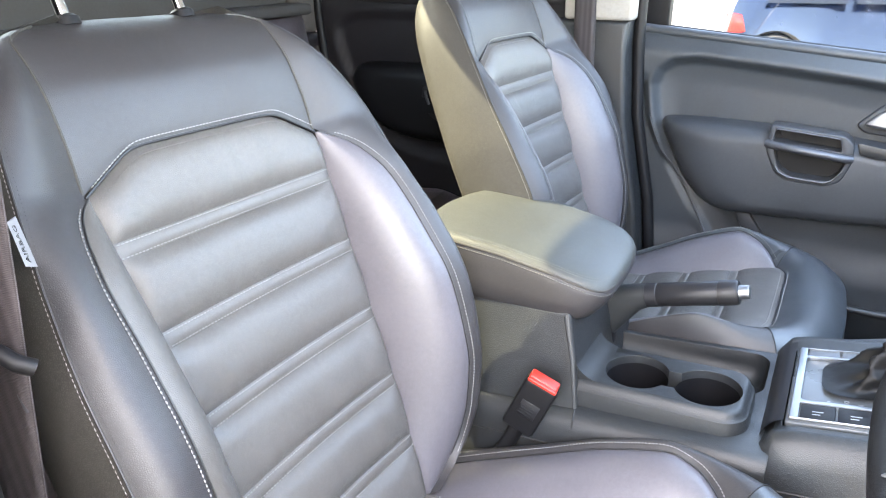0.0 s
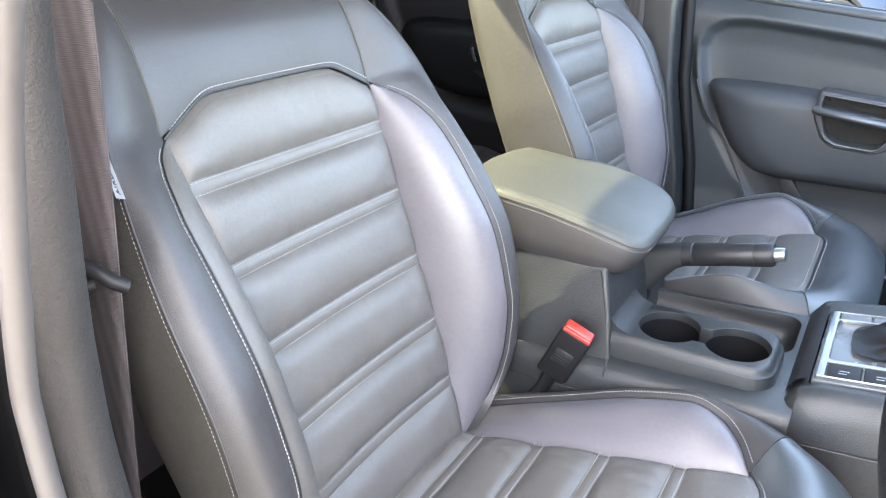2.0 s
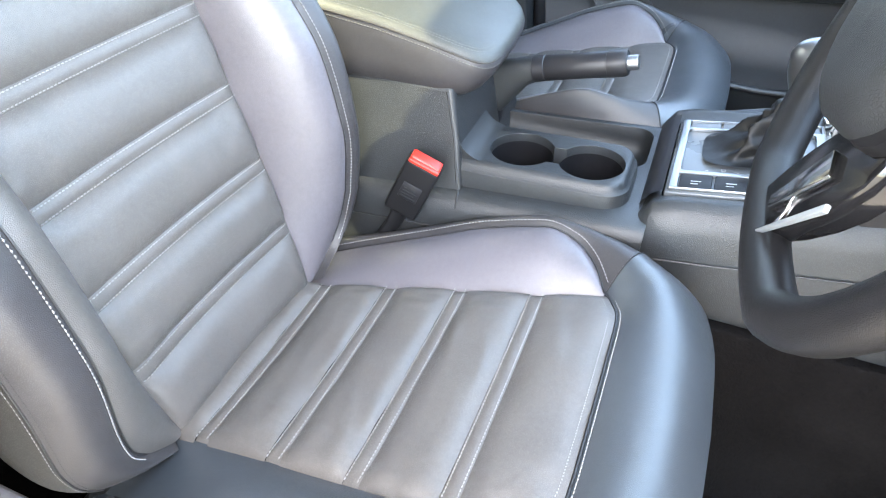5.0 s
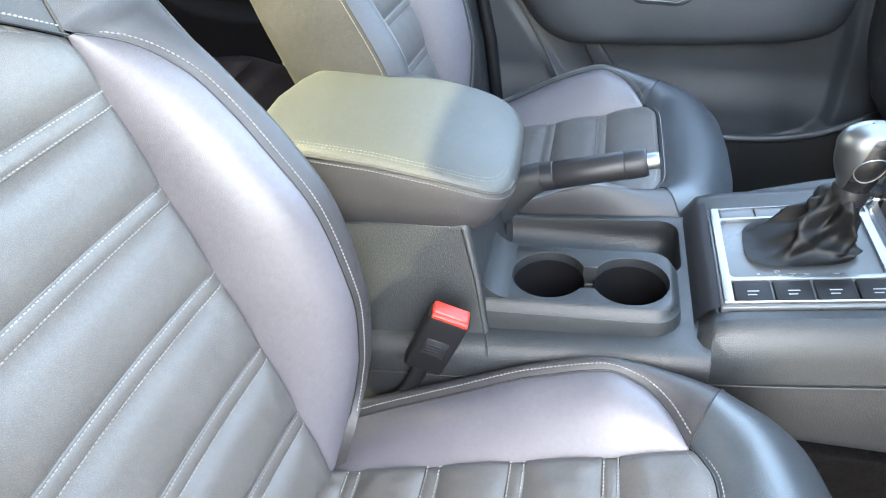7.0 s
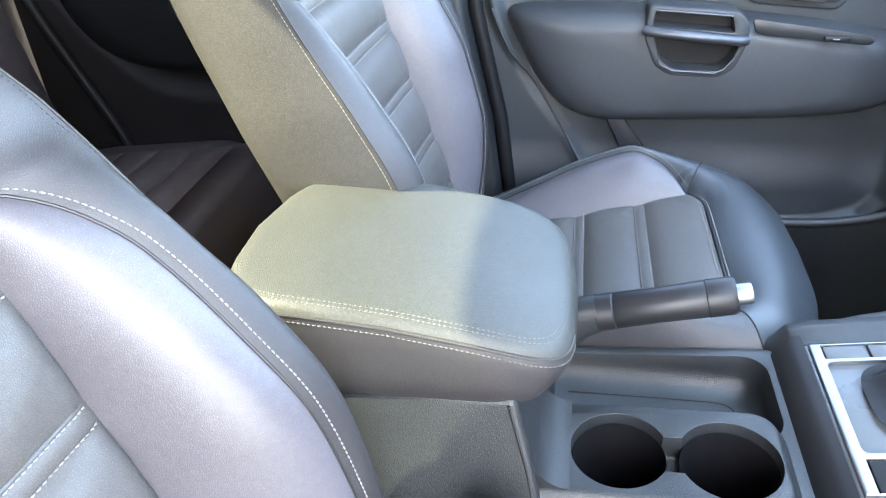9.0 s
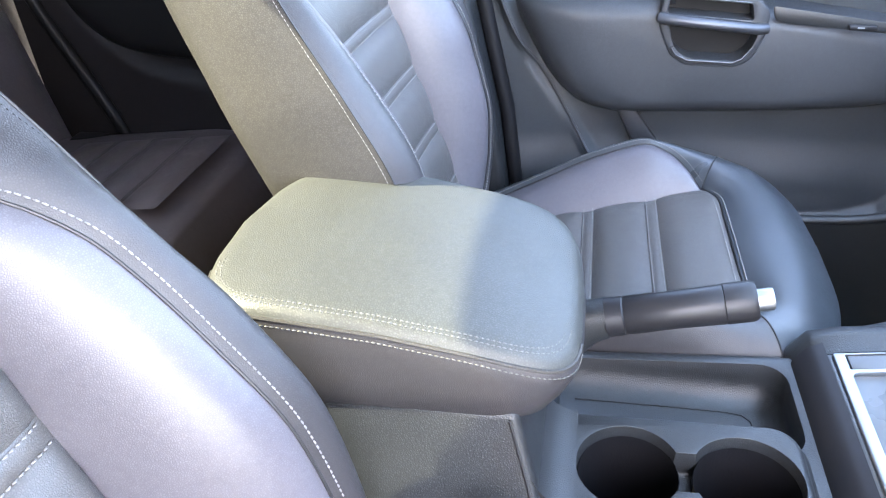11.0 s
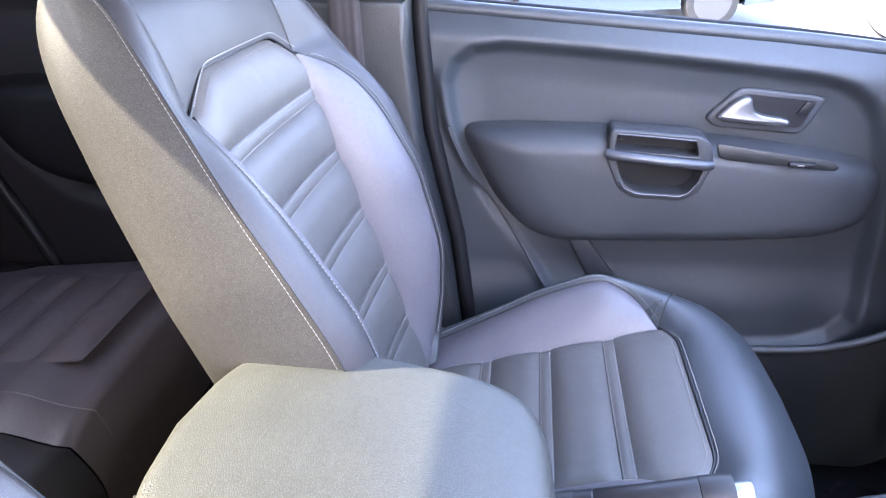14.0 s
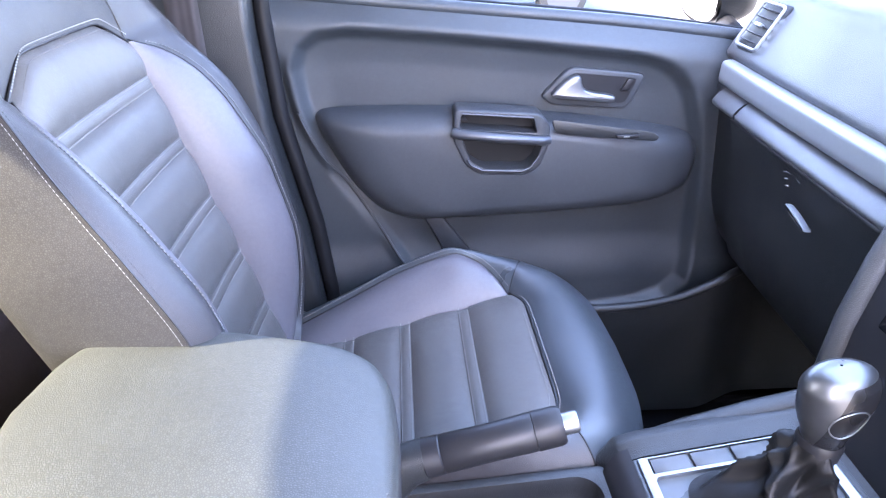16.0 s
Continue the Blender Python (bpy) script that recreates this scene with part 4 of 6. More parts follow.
tube("seam_groove", sorted([p for p in arm_ring(-0.0006, -0.0092) if p.y < -0.045], key=lambda p: p.x), 0.0016, LEATHER_DARK, armrest, sides=6)
box("lid_hinge", (-0.235, -0.085, 0.642), (-0.005, 0.085, 0.668), PLASTIC_DARK, armrest, bevel=0.004)

# ---- handbrake ----
brake = thing("handbrake", "black handbrake lever with chrome release button", "handbrake", at=(0.0, 0.055, 0.0))
b_end, b_tip = Vector((0.062, 0.0, 0.640)), Vector((0.186, 0.0, 0.673))
ax = (b_tip - b_end).normalized()
lathe("grip", [(0.016, 0.0165), (0.018, 0.0178), (0.060, 0.0172), (0.100, 0.0178), (0.1015, 0.0172), (0.1020, 0.0182), (0.124, 0.0180), (0.128, 0.0160)], b_end, ax, PLASTIC_SMOOTH, brake, "smooth black hand grip", sides=32)
lathe("grip_ring", [(-0.002, 0.0165), (0.0, 0.0182), (0.015, 0.0180), (0.0165, 0.0168)], b_end, ax, PLASTIC_SMOOTH, brake, sides=32)
lathe("release_button", [(0.12, 0.0100), (0.139, 0.0100), (0.1415, 0.0092), (0.1425, 0.005), (0.1426, 0.0002)], b_end, ax, SILVER, brake, "chrome release button", sides=24)
side_up = ax.cross(Vector((0, -1, 0))).normalized() * (1 if ax.cross(Vector((0, -1, 0))).z > 0 else -1)


def cover_ring(d, top, low, half, n=28):
    """A rounded section of the lever cover, d behind the grip."""
    mid, tall = (top + low) / 2, (top - low) / 2
    sq = lambda v: math.copysign(abs(v) ** 0.72, v)
    return [b_end - ax * d + Vector((0, half * sq(math.cos(2 * math.pi * k / n)), 0)) + side_up * (mid + tall * sq(math.sin(2 * math.pi * k / n))) for k in range(n)]


loft("lever_cover", [cover_ring(*row) for row in ((0.0, 0.0176, -0.0178, 0.0170), (0.012, 0.0174, -0.0215, 0.0166), (0.030, 0.0168, -0.036, 0.0162), (0.050, 0.0160, -0.053, 0.0158), (0.064, 0.0152, -0.064, 0.0155), (0.085, 0.013, -0.066, 0.0152), (0.125, 0.008, -0.070, 0.0150))], PLASTIC, brake, "grained black lever cover", angle=50)
box("lever_foot", (-0.002, -0.010, 0.50), (0.020, 0.010, 0.60), PLASTIC_DARK, brake, bevel=0.003)

# ---- seat buckles ----
def make_buckle(at, flip):
    bk = thing("seat_belt_buckle", "black seat belt buckle with red release button", "seat belt buckle", at=at)
    tilt = Matrix.Rotation(radians(23), 4, "Y") @ Matrix.Rotation(radians(flip * 6), 4, "Z")
    bm_box = [(-0.023, -0.012, 0.0), (0.023, 0.012, 0.088)]
    body_ = box("buckle_body", *bm_box, PLASTIC_DARK, bk, bevel=0.005, at=tilt)
    box("release_button", (-0.0205, -0.0085, 0.080), (0.0205, 0.0095, 0.0935), RED, bk, "red plastic release button", bevel=0.003, at=tilt)
    box("red_window", (-0.0205, flip * -0.0105 - 0.003, 0.0865), (0.0205, flip * -0.0105 + 0.003, 0.0915), RED, bk, bevel=0.0015, at=tilt)
    box("label_plate", (-0.013, flip * -0.0125 - 0.0008, 0.030), (0.013, flip * -0.0125 + 0.0008, 0.056), PLASTIC_SMOOTH, bk, bevel=0.0006, seg=1, at=tilt)
    for k in range(4):
        box("print_bar", (-0.010, flip * -0.0135 - 0.0003, 0.034 + k * 0.0045), (0.010 - 0.003 * (k % 2), flip * -0.0135 + 0.0003, 0.0352 + k * 0.0045), PLASTIC, bk, bevel=0, at=tilt)
    tube("stalk", [tilt @ Vector(p) for p in ((0, 0, 0.006), (0, 0, -0.03), (-0.004, 0, -0.06), (-0.012, 0.002 * flip, -0.14))], lambda s: 0.013 - 0.003 * s, PLASTIC_DARK, bk, sides=12, flat=0.6)
    return bk


make_buckle((-0.046, -0.164, 0.511), 1)
make_buckle((-0.070, 0.160, 0.470), -1)


# ---- cabin floor, walls and roof ----
def plank(name, lo, hi, mat, label, category, bevel=0.0, kind="structure"):
    return tagged(box(name, lo, hi, mat, None, "", bevel=bevel), label, category, kind=kind)


plank("floor", (-1.14, -0.80, FLOOR - 0.06), (1.05, 0.80, FLOOR), CARPET, "black cabin carpet", "floor")
plank("wall_front", (1.05, -0.80, FLOOR - 0.06), (1.10, 0.80, 0.92), PLASTIC_DARK, "dark front bulkhead behind the dashboard", "wall")
plank("wall_back", (-1.20, -0.80, FLOOR - 0.06), (-1.14, 0.80, 1.10), REAR_WALL, "dark rear cab wall below the raked window", "wall")
roof = plank("ceiling", (-0.874, -0.72, 1.44), (0.30, 0.72, 1.50), HEADLINER, "light grey headliner under the roof", "ceiling", bevel=0.01)
# roof rails and pillars
for sg in (-1, 1):
    for nm, pts, r in (("trim", [(-1.17, 0.73, 1.05), (-0.875, 0.72, 1.41), (-0.5, 0.725, 1.425), (0.2, 0.71, 1.42), (0.34, 0.69, 1.40)], 0.045),
                       ("trim", [(0.30, 0.69, 1.42), (0.68, 0.735, 1.18), (1.06, 0.80, 0.92)], 0.035)):
        ob = tube(nm, [(x, sg * y, z) for x, y, z in pts], r, TRIM_LIGHT, None, sides=14, flat=0.8)
        tagged(ob, "beige pillar trim along the roof edge", "trim", kind="structure")
# unseen raked panels added beside the rear glass to keep sun off the door
for y0, y1 in ((0.36, 0.74), (-0.74, -0.48)):
    tagged(slab("rear_sun_block", [Vector((x, y0, z)) for x, z in ((-1.19, 1.09), (-1.15, 1.09), (-0.861, 1.44), (-0.901, 1.44))], (0, 1, 0), y1 - y0, REAR_WALL, None, bevel=0.006), "dark raked panel added beside the rear glass to block sun", "wall", kind="structure")
# passenger side structure
plank("kick_panel", (0.765, 0.755, FLOOR), (1.05, 0.885, 0.90), PLASTIC_DARK, "dark footwell side panel", "wall")
plank("pillar_filler", (-0.34, 0.8005, FLOOR), (-0.10, 0.884, 0.90), PLASTIC_DARK, "dark metal behind the door gap", "pillar")
tagged(slab("pillar_lower", [Vector((x, 0.700, z)) for x, z in ((-0.345, FLOOR), (-0.072, FLOOR), (-0.102, 0.37), (-0.124, 0.55), (-0.167, 0.75), (-0.179, 0.90), (-0.179, 0.965), (-0.345, 0.965))], (0, 1, 0), 0.10, PLASTIC, None, bevel=0.012, seg=3), "dark lower centre pillar trim", "pillar", kind="structure")
plank("pillar_upper", (-0.330, 0.705, 0.9655), (-0.172, 0.80, 1.43), TRIM_LIGHT, "beige upper centre pillar trim", "pillar", bevel=0.010)
plank("pillar_rear", (-1.14, 0.68, FLOOR), (-1.090, 0.80, 0.90), REAR_TRIM_SHADED, "dark lower rear pillar trim", "pillar", bevel=0.02)
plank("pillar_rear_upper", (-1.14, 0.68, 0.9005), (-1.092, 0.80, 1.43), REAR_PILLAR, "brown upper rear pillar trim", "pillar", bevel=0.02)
seal = tube("trim", [(-0.170, 0.765, 1.34), (-0.168, 0.765, 0.92), (-0.155, 0.765, 0.75), (-0.110, 0.762, 0.55), (-0.088, 0.760, 0.37), (-0.06, 0.76, 0.20), (0.1, 0.76, 0.155), (0.7, 0.76, 0.155)], 0.0135, PLASTIC_DARK, sides=12)
tagged(seal, "black rubber door seal", "door seal", kind="structure")
# driver side: rear wall, centre pillar, seal, sill
plank("wall_driver_side", (-1.20, -0.86, EARTH + 0.25), (-0.30, -0.78, 0.93), DOOR_SOFT, "dark rear door trim on the driver's side", "wall")
plank("pillar_driver", (-0.33, -0.80, FLOOR), (-0.155, -0.735, 0.99), PLASTIC_DARK, "dark centre pillar trim behind the driver", "pillar", bevel=0.02)
plank("pillar_driver_upper", (-0.30, -0.795, 0.9905), (-0.170, -0.74, 1.43), TRIM_LIGHT, "beige upper centre pillar trim", "pillar", bevel=0.02)
plank("pillar_driver_rear", (-1.20, -0.84, 0.93), (-1.02, -0.72, 1.43), TRIM_LIGHT, "beige rear pillar trim", "pillar", bevel=0.02)
seal_pts = [(0.020, 1.36), (-0.022, 1.12), (-0.046, 1.04), (-0.062, 0.97), (-0.076, 0.89), (-0.081, 0.82), (-0.064, 0.68), (-0.024, 0.52), (0.012, 0.38), (0.05, 0.22), (0.15, 0.165), (0.9, 0.165)]
zz = curve([(k, p[1]) for k, p in enumerate(seal_pts)])
xx = curve([(k, p[0]) for k, p in enumerate(seal_pts)])
seal_line = [(xx(k), -0.795, zz(k)) for k in np.linspace(0, 11, 90)]
tagged(tube("trim", seal_line, lambda s: 0.0105 + 0.0058 * min(1.0, max(0.0, (s - 0.10) / 0.14)), RUBBER, sides=14), "grey textured rubber door seal", "door seal", kind="structure")
frame_line = [(x + 0.025 + 0.16 * max(0.0, z - 0.9), -0.830, z) for x, _, z in seal_line]
tagged(tube("trim", frame_line, 0.0065, FRAME, sides=14), "pale grey door frame edge", "door frame", kind="structure")
tagged(tube("trim", [(x - 0.020, -0.785, z) for x, _, z in seal_line], 0.012, PLASTIC_DARK, sides=12), "black pillar edge beside the seal", "trim", kind="structure")
tagged(slab("pillar_edge", [Vector((x, -0.775, z)) for x, z in ((-0.104, 1.018), (-0.0945, 1.018), (-0.067, 1.107), (0.03, 1.42), (0.0, 1.42), (-0.0855, 1.107))], (0, 1, 0), 0.018, TRIM_LIGHT, None, bevel=0.003), "cream pillar trim edge beside the belt", "pillar", kind="structure")
plank("body_side", (-1.2, -0.905, EARTH + 0.25), (-0.075, -0.862, 1.42), PLASTIC_DARK, "dark outer edge of the body behind the door", "wall", bevel=0.01)
plank("sill", (-0.1, -0.84, EARTH + 0.3), (1.0, -0.72, 0.155), PLASTIC, "dark scuff plate on the door sill", "sill", bevel=0.02)

# ---- front passenger door ----
door = thing("front_door", "closed dark front passenger door with armrest and pull handle", "car door")


def seg_dist(px, pz, poly):
    """Signed distance to a closed outline: minus inside."""
    best, inside, n = 1e9, False, len(poly)
    for k in range(n):
        (x0, z0), (x1, z1) = poly[k], poly[(k + 1) % n]
        dx, dz = x1 - x0, z1 - z0
        t = max(0.0, min(1.0, ((px - x0) * dx + (pz - z0) * dz) / (dx * dx + dz * dz + 1e-12)))
        best = min(best, math.hypot(px - x0 - t * dx, pz - z0 - t * dz))
        if (z0 > pz) != (z1 > pz) and px < x0 + (pz - z0) / (z1 - z0) * dx:
            inside = not inside
    return -best if inside else best


def ease(a, b, x):
    t = max(0.0, min(1.0, (x - a) / (b - a)))
    return t * t * (3 - 2 * t)


def sill_z(x):
    return 0.946 - 0.086 * (x + 0.15) - 0.10 * max(0, x - 0.35) ** 2


recess = [(p.x, p.y) for p in rounded([Vector((x, z)) for x, z in ((-0.146, 0.893), (0.10, 0.878), (0.36, 0.850), (0.535, 0.829), (0.585, 0.72), (0.605, 0.54), (0.60, 0.34), (0.2, 0.34), (0.11, 0.36), (-0.005, 0.53), (-0.105, 0.68))], 3)]
recess = recess[::2]
map_edge = curve([(0.20, 0.21), (0.37, 0.105), (0.46, 0.037), (0.5276, -0.002), (0.614, -0.055), (0.675, -0.100), (0.78, -0.138), (0.90, -0.150)])


def door_y(x, z):
    y = 0.770
    y += 0.024 * ease(-0.011, 0.016, -seg_dist(x, z, recess)) + 0.006 * ease(0.0, 0.06, -seg_dist(x, z, recess))
    y -= 0.020 * ease(0.50, 0.40, z)
    y += 0.030 * ease(sill_z(x) - 0.055, sill_z(x) + 0.012, z)
    y += 0.016 * ease(0.012, -0.012, x - map_edge(z)) * ease(0.86, 0.80, z)
    return y


NX, NZ = 200, 140
vs, fs = [], []
for j in range(NZ + 1):
    for i in range(NX + 1):
        x = -0.172 + 0.95 * i / NX
        z = 0.16 + (sill_z(x) - 0.16) * j / NZ
        vs.append((max(x, -0.165 + 0.0 + max(0, 0.06 * ease(0.75, 0.37, z))), door_y(x, z), z))
fs = [(j * (NX + 1) + i, j * (NX + 1) + i + 1, (j + 1) * (NX + 1) + i + 1, (j + 1) * (NX + 1) + i) for j in range(NZ) for i in range(NX)]
trim_panel = part("trim_panel", vs, fs, DOOR_SOFT, door, "dark grey soft door trim", angle=60)
part("window_ledge", *grid(lambda f, s: Vector((-0.172 + 0.95 * f, 0.798 + 0.075 * s, sill_z(-0.172 + 0.95 * f) + 0.006 * math.sin(math.pi * min(1, s * 1.5)) - 0.012 * s)), 60, 8), DOOR_SOFT, door)
tube("ledge_roll", [(x, 0.802, sill_z(x) - 0.004) for x in np.linspace(-0.17, 0.77, 30)], 0.012, DOOR_SOFT, door, sides=12)
tube("glass_seal", [(x, 0.868, sill_z(x) - 0.002) for x in np.linspace(-0.17, 0.85, 30)], 0.006, PLASTIC_DARK, door, "black glass seal", sides=8)
box("outer_skin", (-0.172, 0.885, -0.02), (0.98, 0.905, 0.865), PAINT, door, "white painted outer skin", bevel=0.006)
box("window_post", (-0.176, 0.83, 0.88), (-0.120, 0.87, 1.36), PLASTIC_DARK, door, "black window post", bevel=0.006)
box("window_post", (0.700, 0.83, 0.80), (0.735, 0.86, 1.14), PLASTIC_DARK, door, "black window post", bevel=0.006)
gl = part("pane", *grid(lambda f, s: Vector((-0.13 + 1.0 * f, 0.868 - 0.10 * s, 0.84 + 0.52 * s)), 4, 4), GLASS, door, "clear side window glass")
gl.visible_shadow = False

# padded armrest pod
pod_out = rounded([Vector((x, 0, z)) for x, z in ((-0.108, 0.748), (-0.06, 0.757), (0.14, 0.756), (0.34, 0.739), (0.48, 0.720), (0.588, 0.698), (0.600, 0.640), (0.572, 0.578), (0.40, 0.558), (0.14, 0.547), (0.035, 0.545), (-0.028, 0.588), (-0.085, 0.690))], 3)
pod_prof = curve([(0, 0.0), (0.03, 0.022), (0.08, 0.040), (0.18, 0.054), (0.35, 0.062), (1.0, 0.066)])
pod = pad("armrest_pod", [Vector((p.x, 0.792, p.z)) for p in pod_out], (0, -1, 0), pod_prof, DOOR_PAD, door, "charcoal padded door armrest", rings=26, centre=(0.24, 0.792, 0.650))
# pull handle set in the pod
cup_out = tight([Vector((x, 0, z)) for x, z in ((0.139, 0.766), (0.284, 0.756), (0.303, 0.736), (0.303, 0.702), (0.289, 0.660), (0.265, 0.645), (0.185, 0.648), (0.159, 0.664), (0.137, 0.712))], 0.010)
bm = bmesh.new()
bm.from_mesh(pod.data)
cup_xz = [(p.x, p.z) for p in cup_out]
inside = [f for f in bm.faces if all(seg_dist(v.co.x, v.co.z, cup_xz) < -0.001 for v in f.verts)]
bmesh.ops.delete(bm, geom=inside, context="FACES")
bm.to_mesh(pod.data)
bm.free()
pull = slab("pull_cup", [Vector((p.x, 0.775, p.z)) for p in cup_out], (0, -1, 0), 0.0505, DOOR_PAD, pod, "dark grey pull handle cup", bevel=0.003)
hole1 = [Vector((p.x, 0.766, p.z)) for p in tight([Vector((x, 0, z)) for x, z in ((0.151, 0.758), (0.273, 0.749), (0.281, 0.722), (0.148, 0.732))], 0.006)]
hole2 = [Vector((p.x, 0.766, p.z)) for p in tight([Vector((x, 0, z)) for x, z in ((0.151, 0.718), (0.292, 0.705), (0.282, 0.672), (0.263, 0.657), (0.188, 0.660), (0.166, 0.675))], 0.010)]
carve(pull, [slab("cut", hole1, (0, -1, 0), 0.08, PLASTIC), slab("cut", hole2, (0, -1, 0), 0.08, PLASTIC)], bevel=0.002, seg=2)
for h in (hole1, hole2):
    slab("cup_hollow", [Vector((p.x, 0.767, p.z)) for p in h], (0, -1, 0), 0.0040, PLASTIC_DARK, pull, bevel=0)
tube("pull_bar", [(0.137, 0.7225, 0.7265), (0.148, 0.7165, 0.7255), (0.22, 0.7130, 0.7190), (0.288, 0.7150, 0.7120), (0.300, 0.7215, 0.7110)], 0.0095, SATIN_GREY, pull, "satin grey pull bar", sides=16, flat=0.9)
tube("cup_rim", [(0.161, 0.7235, 0.678), (0.168, 0.7225, 0.667), (0.188, 0.7220, 0.6575), (0.258, 0.7220, 0.6545), (0.272, 0.7225, 0.661), (0.286, 0.7235, 0.680)], 0.0024, SATIN_GREY, pull, "satin grey lower rim", sides=10)
tube("cup_rim", [(0.150, 0.7240, 0.7585), (0.21, 0.7235, 0.7545), (0.273, 0.7240, 0.7495)], 0.0016, SATIN_GREY, pull, sides=10)
sw = slab("switch_plate", [Vector((p.x, 0.7310 - 0.02 * (p.x - 0.3), p.z)) for p in tight([Vector((x, 0, z)) for x, z in ((0.304, 0.744), (0.482, 0.720), (0.496, 0.711), (0.490, 0.703), (0.330, 0.717), (0.312, 0.721))], 0.008)],
          (0, -1, 0.25), 0.005, PLASTIC, pod, "dark window switch panel", bevel=0.0015)
box("window_switch", (0.416, 0.7125, 0.7125), (0.456, 0.7205, 0.7200), PLASTIC_SMOOTH, sw, "window switch", bevel=0.002, at=Matrix.Translation((0, 0, 0)))
box("mark", (0.428, 0.7117, 0.7155), (0.438, 0.7127, 0.7175), MARK, sw, bevel=0)
# inner door opener
lever_set = slab("opener_bezel", [Vector((p.x, 0.806, p.z)) for p in tight([Vector((x, 0, z)) for x, z in ((0.296, 0.767), (0.339, 0.814), (0.352, 0.819), (0.474, 0.806), (0.481, 0.799), (0.458, 0.750), (0.445, 0.742), (0.314, 0.752))], 0.010)],
                 (0, -1, 0), 0.016, DOOR_PAD, door, "dark grey opener bezel", bevel=0.005, seg=3)
slab("opener_hollow", [Vector((p.x, 0.7895, p.z)) for p in tight([Vector((x, 0, z)) for x, z in ((0.350, 0.809), (0.466, 0.798), (0.447, 0.754), (0.320, 0.762))], 0.008)], (0, -1, 0), 0.0012, PLASTIC_SMOOTH, lever_set, bevel=0)
LEVER_GREY = material("satin_lever", (0.17, 0.175, 0.185), 0.38, metal=0.8, vary=0.05)
slab("opener_lever", [Vector((p.x, 0.788, p.z)) for p in rounded([Vector((x, 0, z)) for x, z in ((0.309, 0.769), (0.316, 0.781), (0.340, 0.805), (0.361, 0.809), (0.364, 0.790), (0.374, 0.779), (0.420, 0.773), (0.426, 0.767), (0.423, 0.757), (0.370, 0.764))], 2)],
     (0, -1, 0), 0.018, LEVER_GREY, lever_set, "satin silver door opener lever", bevel=0.005, seg=3)
slab("lock_rocker", [Vector((x, 0.788, z)) for x, z in ((0.436, 0.778), (0.448, 0.798), (0.461, 0.797), (0.449, 0.776))], (0, -1, 0), 0.005, PLASTIC_SMOOTH, lever_set, bevel=0.001)
# map pocket
pocket_top = curve([(0.10, 0.430), (0.30, 0.416), (0.40, 0.413), (0.47, 0.417), (0.545, 0.432), (0.60, 0.456), (0.64, 0.472), (0.76, 0.480), (1.0, 0.482)])
pocket = part("map_pocket", *grid(lambda f, s: (lambda x, zt: Vector((x, 0.640 + 0.008 * s * s + 0.10 * ease(0.22, 0.08, x) + 0.05 * ease(0.60, 0.74, x), zt - (zt - 0.17) * s)))(0.10 + 0.88 * f, pocket_top(0.10 + 0.88 * f)), 50, 16),
              PLASTIC, door, "dark plastic map pocket")
tube("pocket_lip", [(x, 0.646 + 0.10 * ease(0.22, 0.08, x) + 0.05 * ease(0.60, 0.74, x), pocket_top(x)) for x in np.linspace(0.10, 0.90, 50)], 0.0085, PLASTIC, pocket, "rounded pocket lip", sides=12)
slab("fold_line", [Vector((x, 0.799, z)) for x, z in ((0.080, 0.556), (0.112, 0.556), (0.180, 0.462), (0.134, 0.452))], (0, -1, 0), 0.012, DOOR_PAD, door, "raised fold below the armrest", bevel=0.004)
tube("trim_line", [(map_edge(z) + 0.004, door_y(map_edge(z) + 0.006, z) - 0.001, z) for z in np.linspace(0.37, 0.75, 30)], 0.003, DOOR_PAD, door, sides=8)

# outside mirror
mirror = thing("side_mirror", "passenger side mirror in a dark housing with bright glass", "side mirror", at=(0.62, 1.03, 0.93))
pad("mirror_housing", [Vector((0.03, p.x, p.z)) for p in rounded([Vector((y, 0, z)) for y, z in ((-0.12, -0.05), (-0.11, 0.07), (0.10, 0.09), (0.12, -0.04), (0.05, -0.08), (-0.08, -0.08))], 3)], (1, 0, 0), curve([(0, 0), (0.1, 0.05), (0.4, 0.09), (1, 0.1)]), PLASTIC_DARK, mirror, "black housing", rings=10)
slab("mirror_glass", [Vector((0.030, p.x * 0.9, p.z * 0.9)) for p in rounded([Vector((y, 0, z)) for y, z in ((-0.12, -0.05), (-0.11, 0.07), (0.10, 0.09), (0.12, -0.04), (0.05, -0.08), (-0.08, -0.08))], 3)], (-1, -0.15, 0), 0.004, MIRROR, mirror, "mirror glass")
tube("mirror_arm", [(0.05, -0.16, -0.08), (0.05, -0.06, -0.06)], 0.02, PLASTIC_DARK, mirror, sides=10)

# ---- passenger seat belt ----
def belt(name_at, pts, width, label):
    t = thing("seat_belt", label, "seat belt", "front seat belts")
    pts = [Vector(p) for p in pts]
    vs, fs = [], []
    for k, p in enumerate(pts):
        for f in np.linspace(-1, 1, 5):
            vs.append(p + Vector(name_at) * (f * width / 2) + Vector((0, 0.0006 * (1 - f * f), 0)))
    n = 5
    fs = [(k * n + a, k * n + a + 1, (k + 1) * n + a + 1, (k + 1) * n + a) for k in range(len(pts) - 1) for a in range(n - 1)]
    web = part("webbing", vs, fs, WEBBING, t, "woven dark belt webbing")
    so = web.modifiers.new("thick", "SOLIDIFY")
    so.thickness = 0.0014
    for sg in (-1, 1):
        tube("webbing_edge", [p + Vector(name_at) * (sg * width / 2) for p in pts], 0.0012, WEBBING, web, sides=6)
    return t


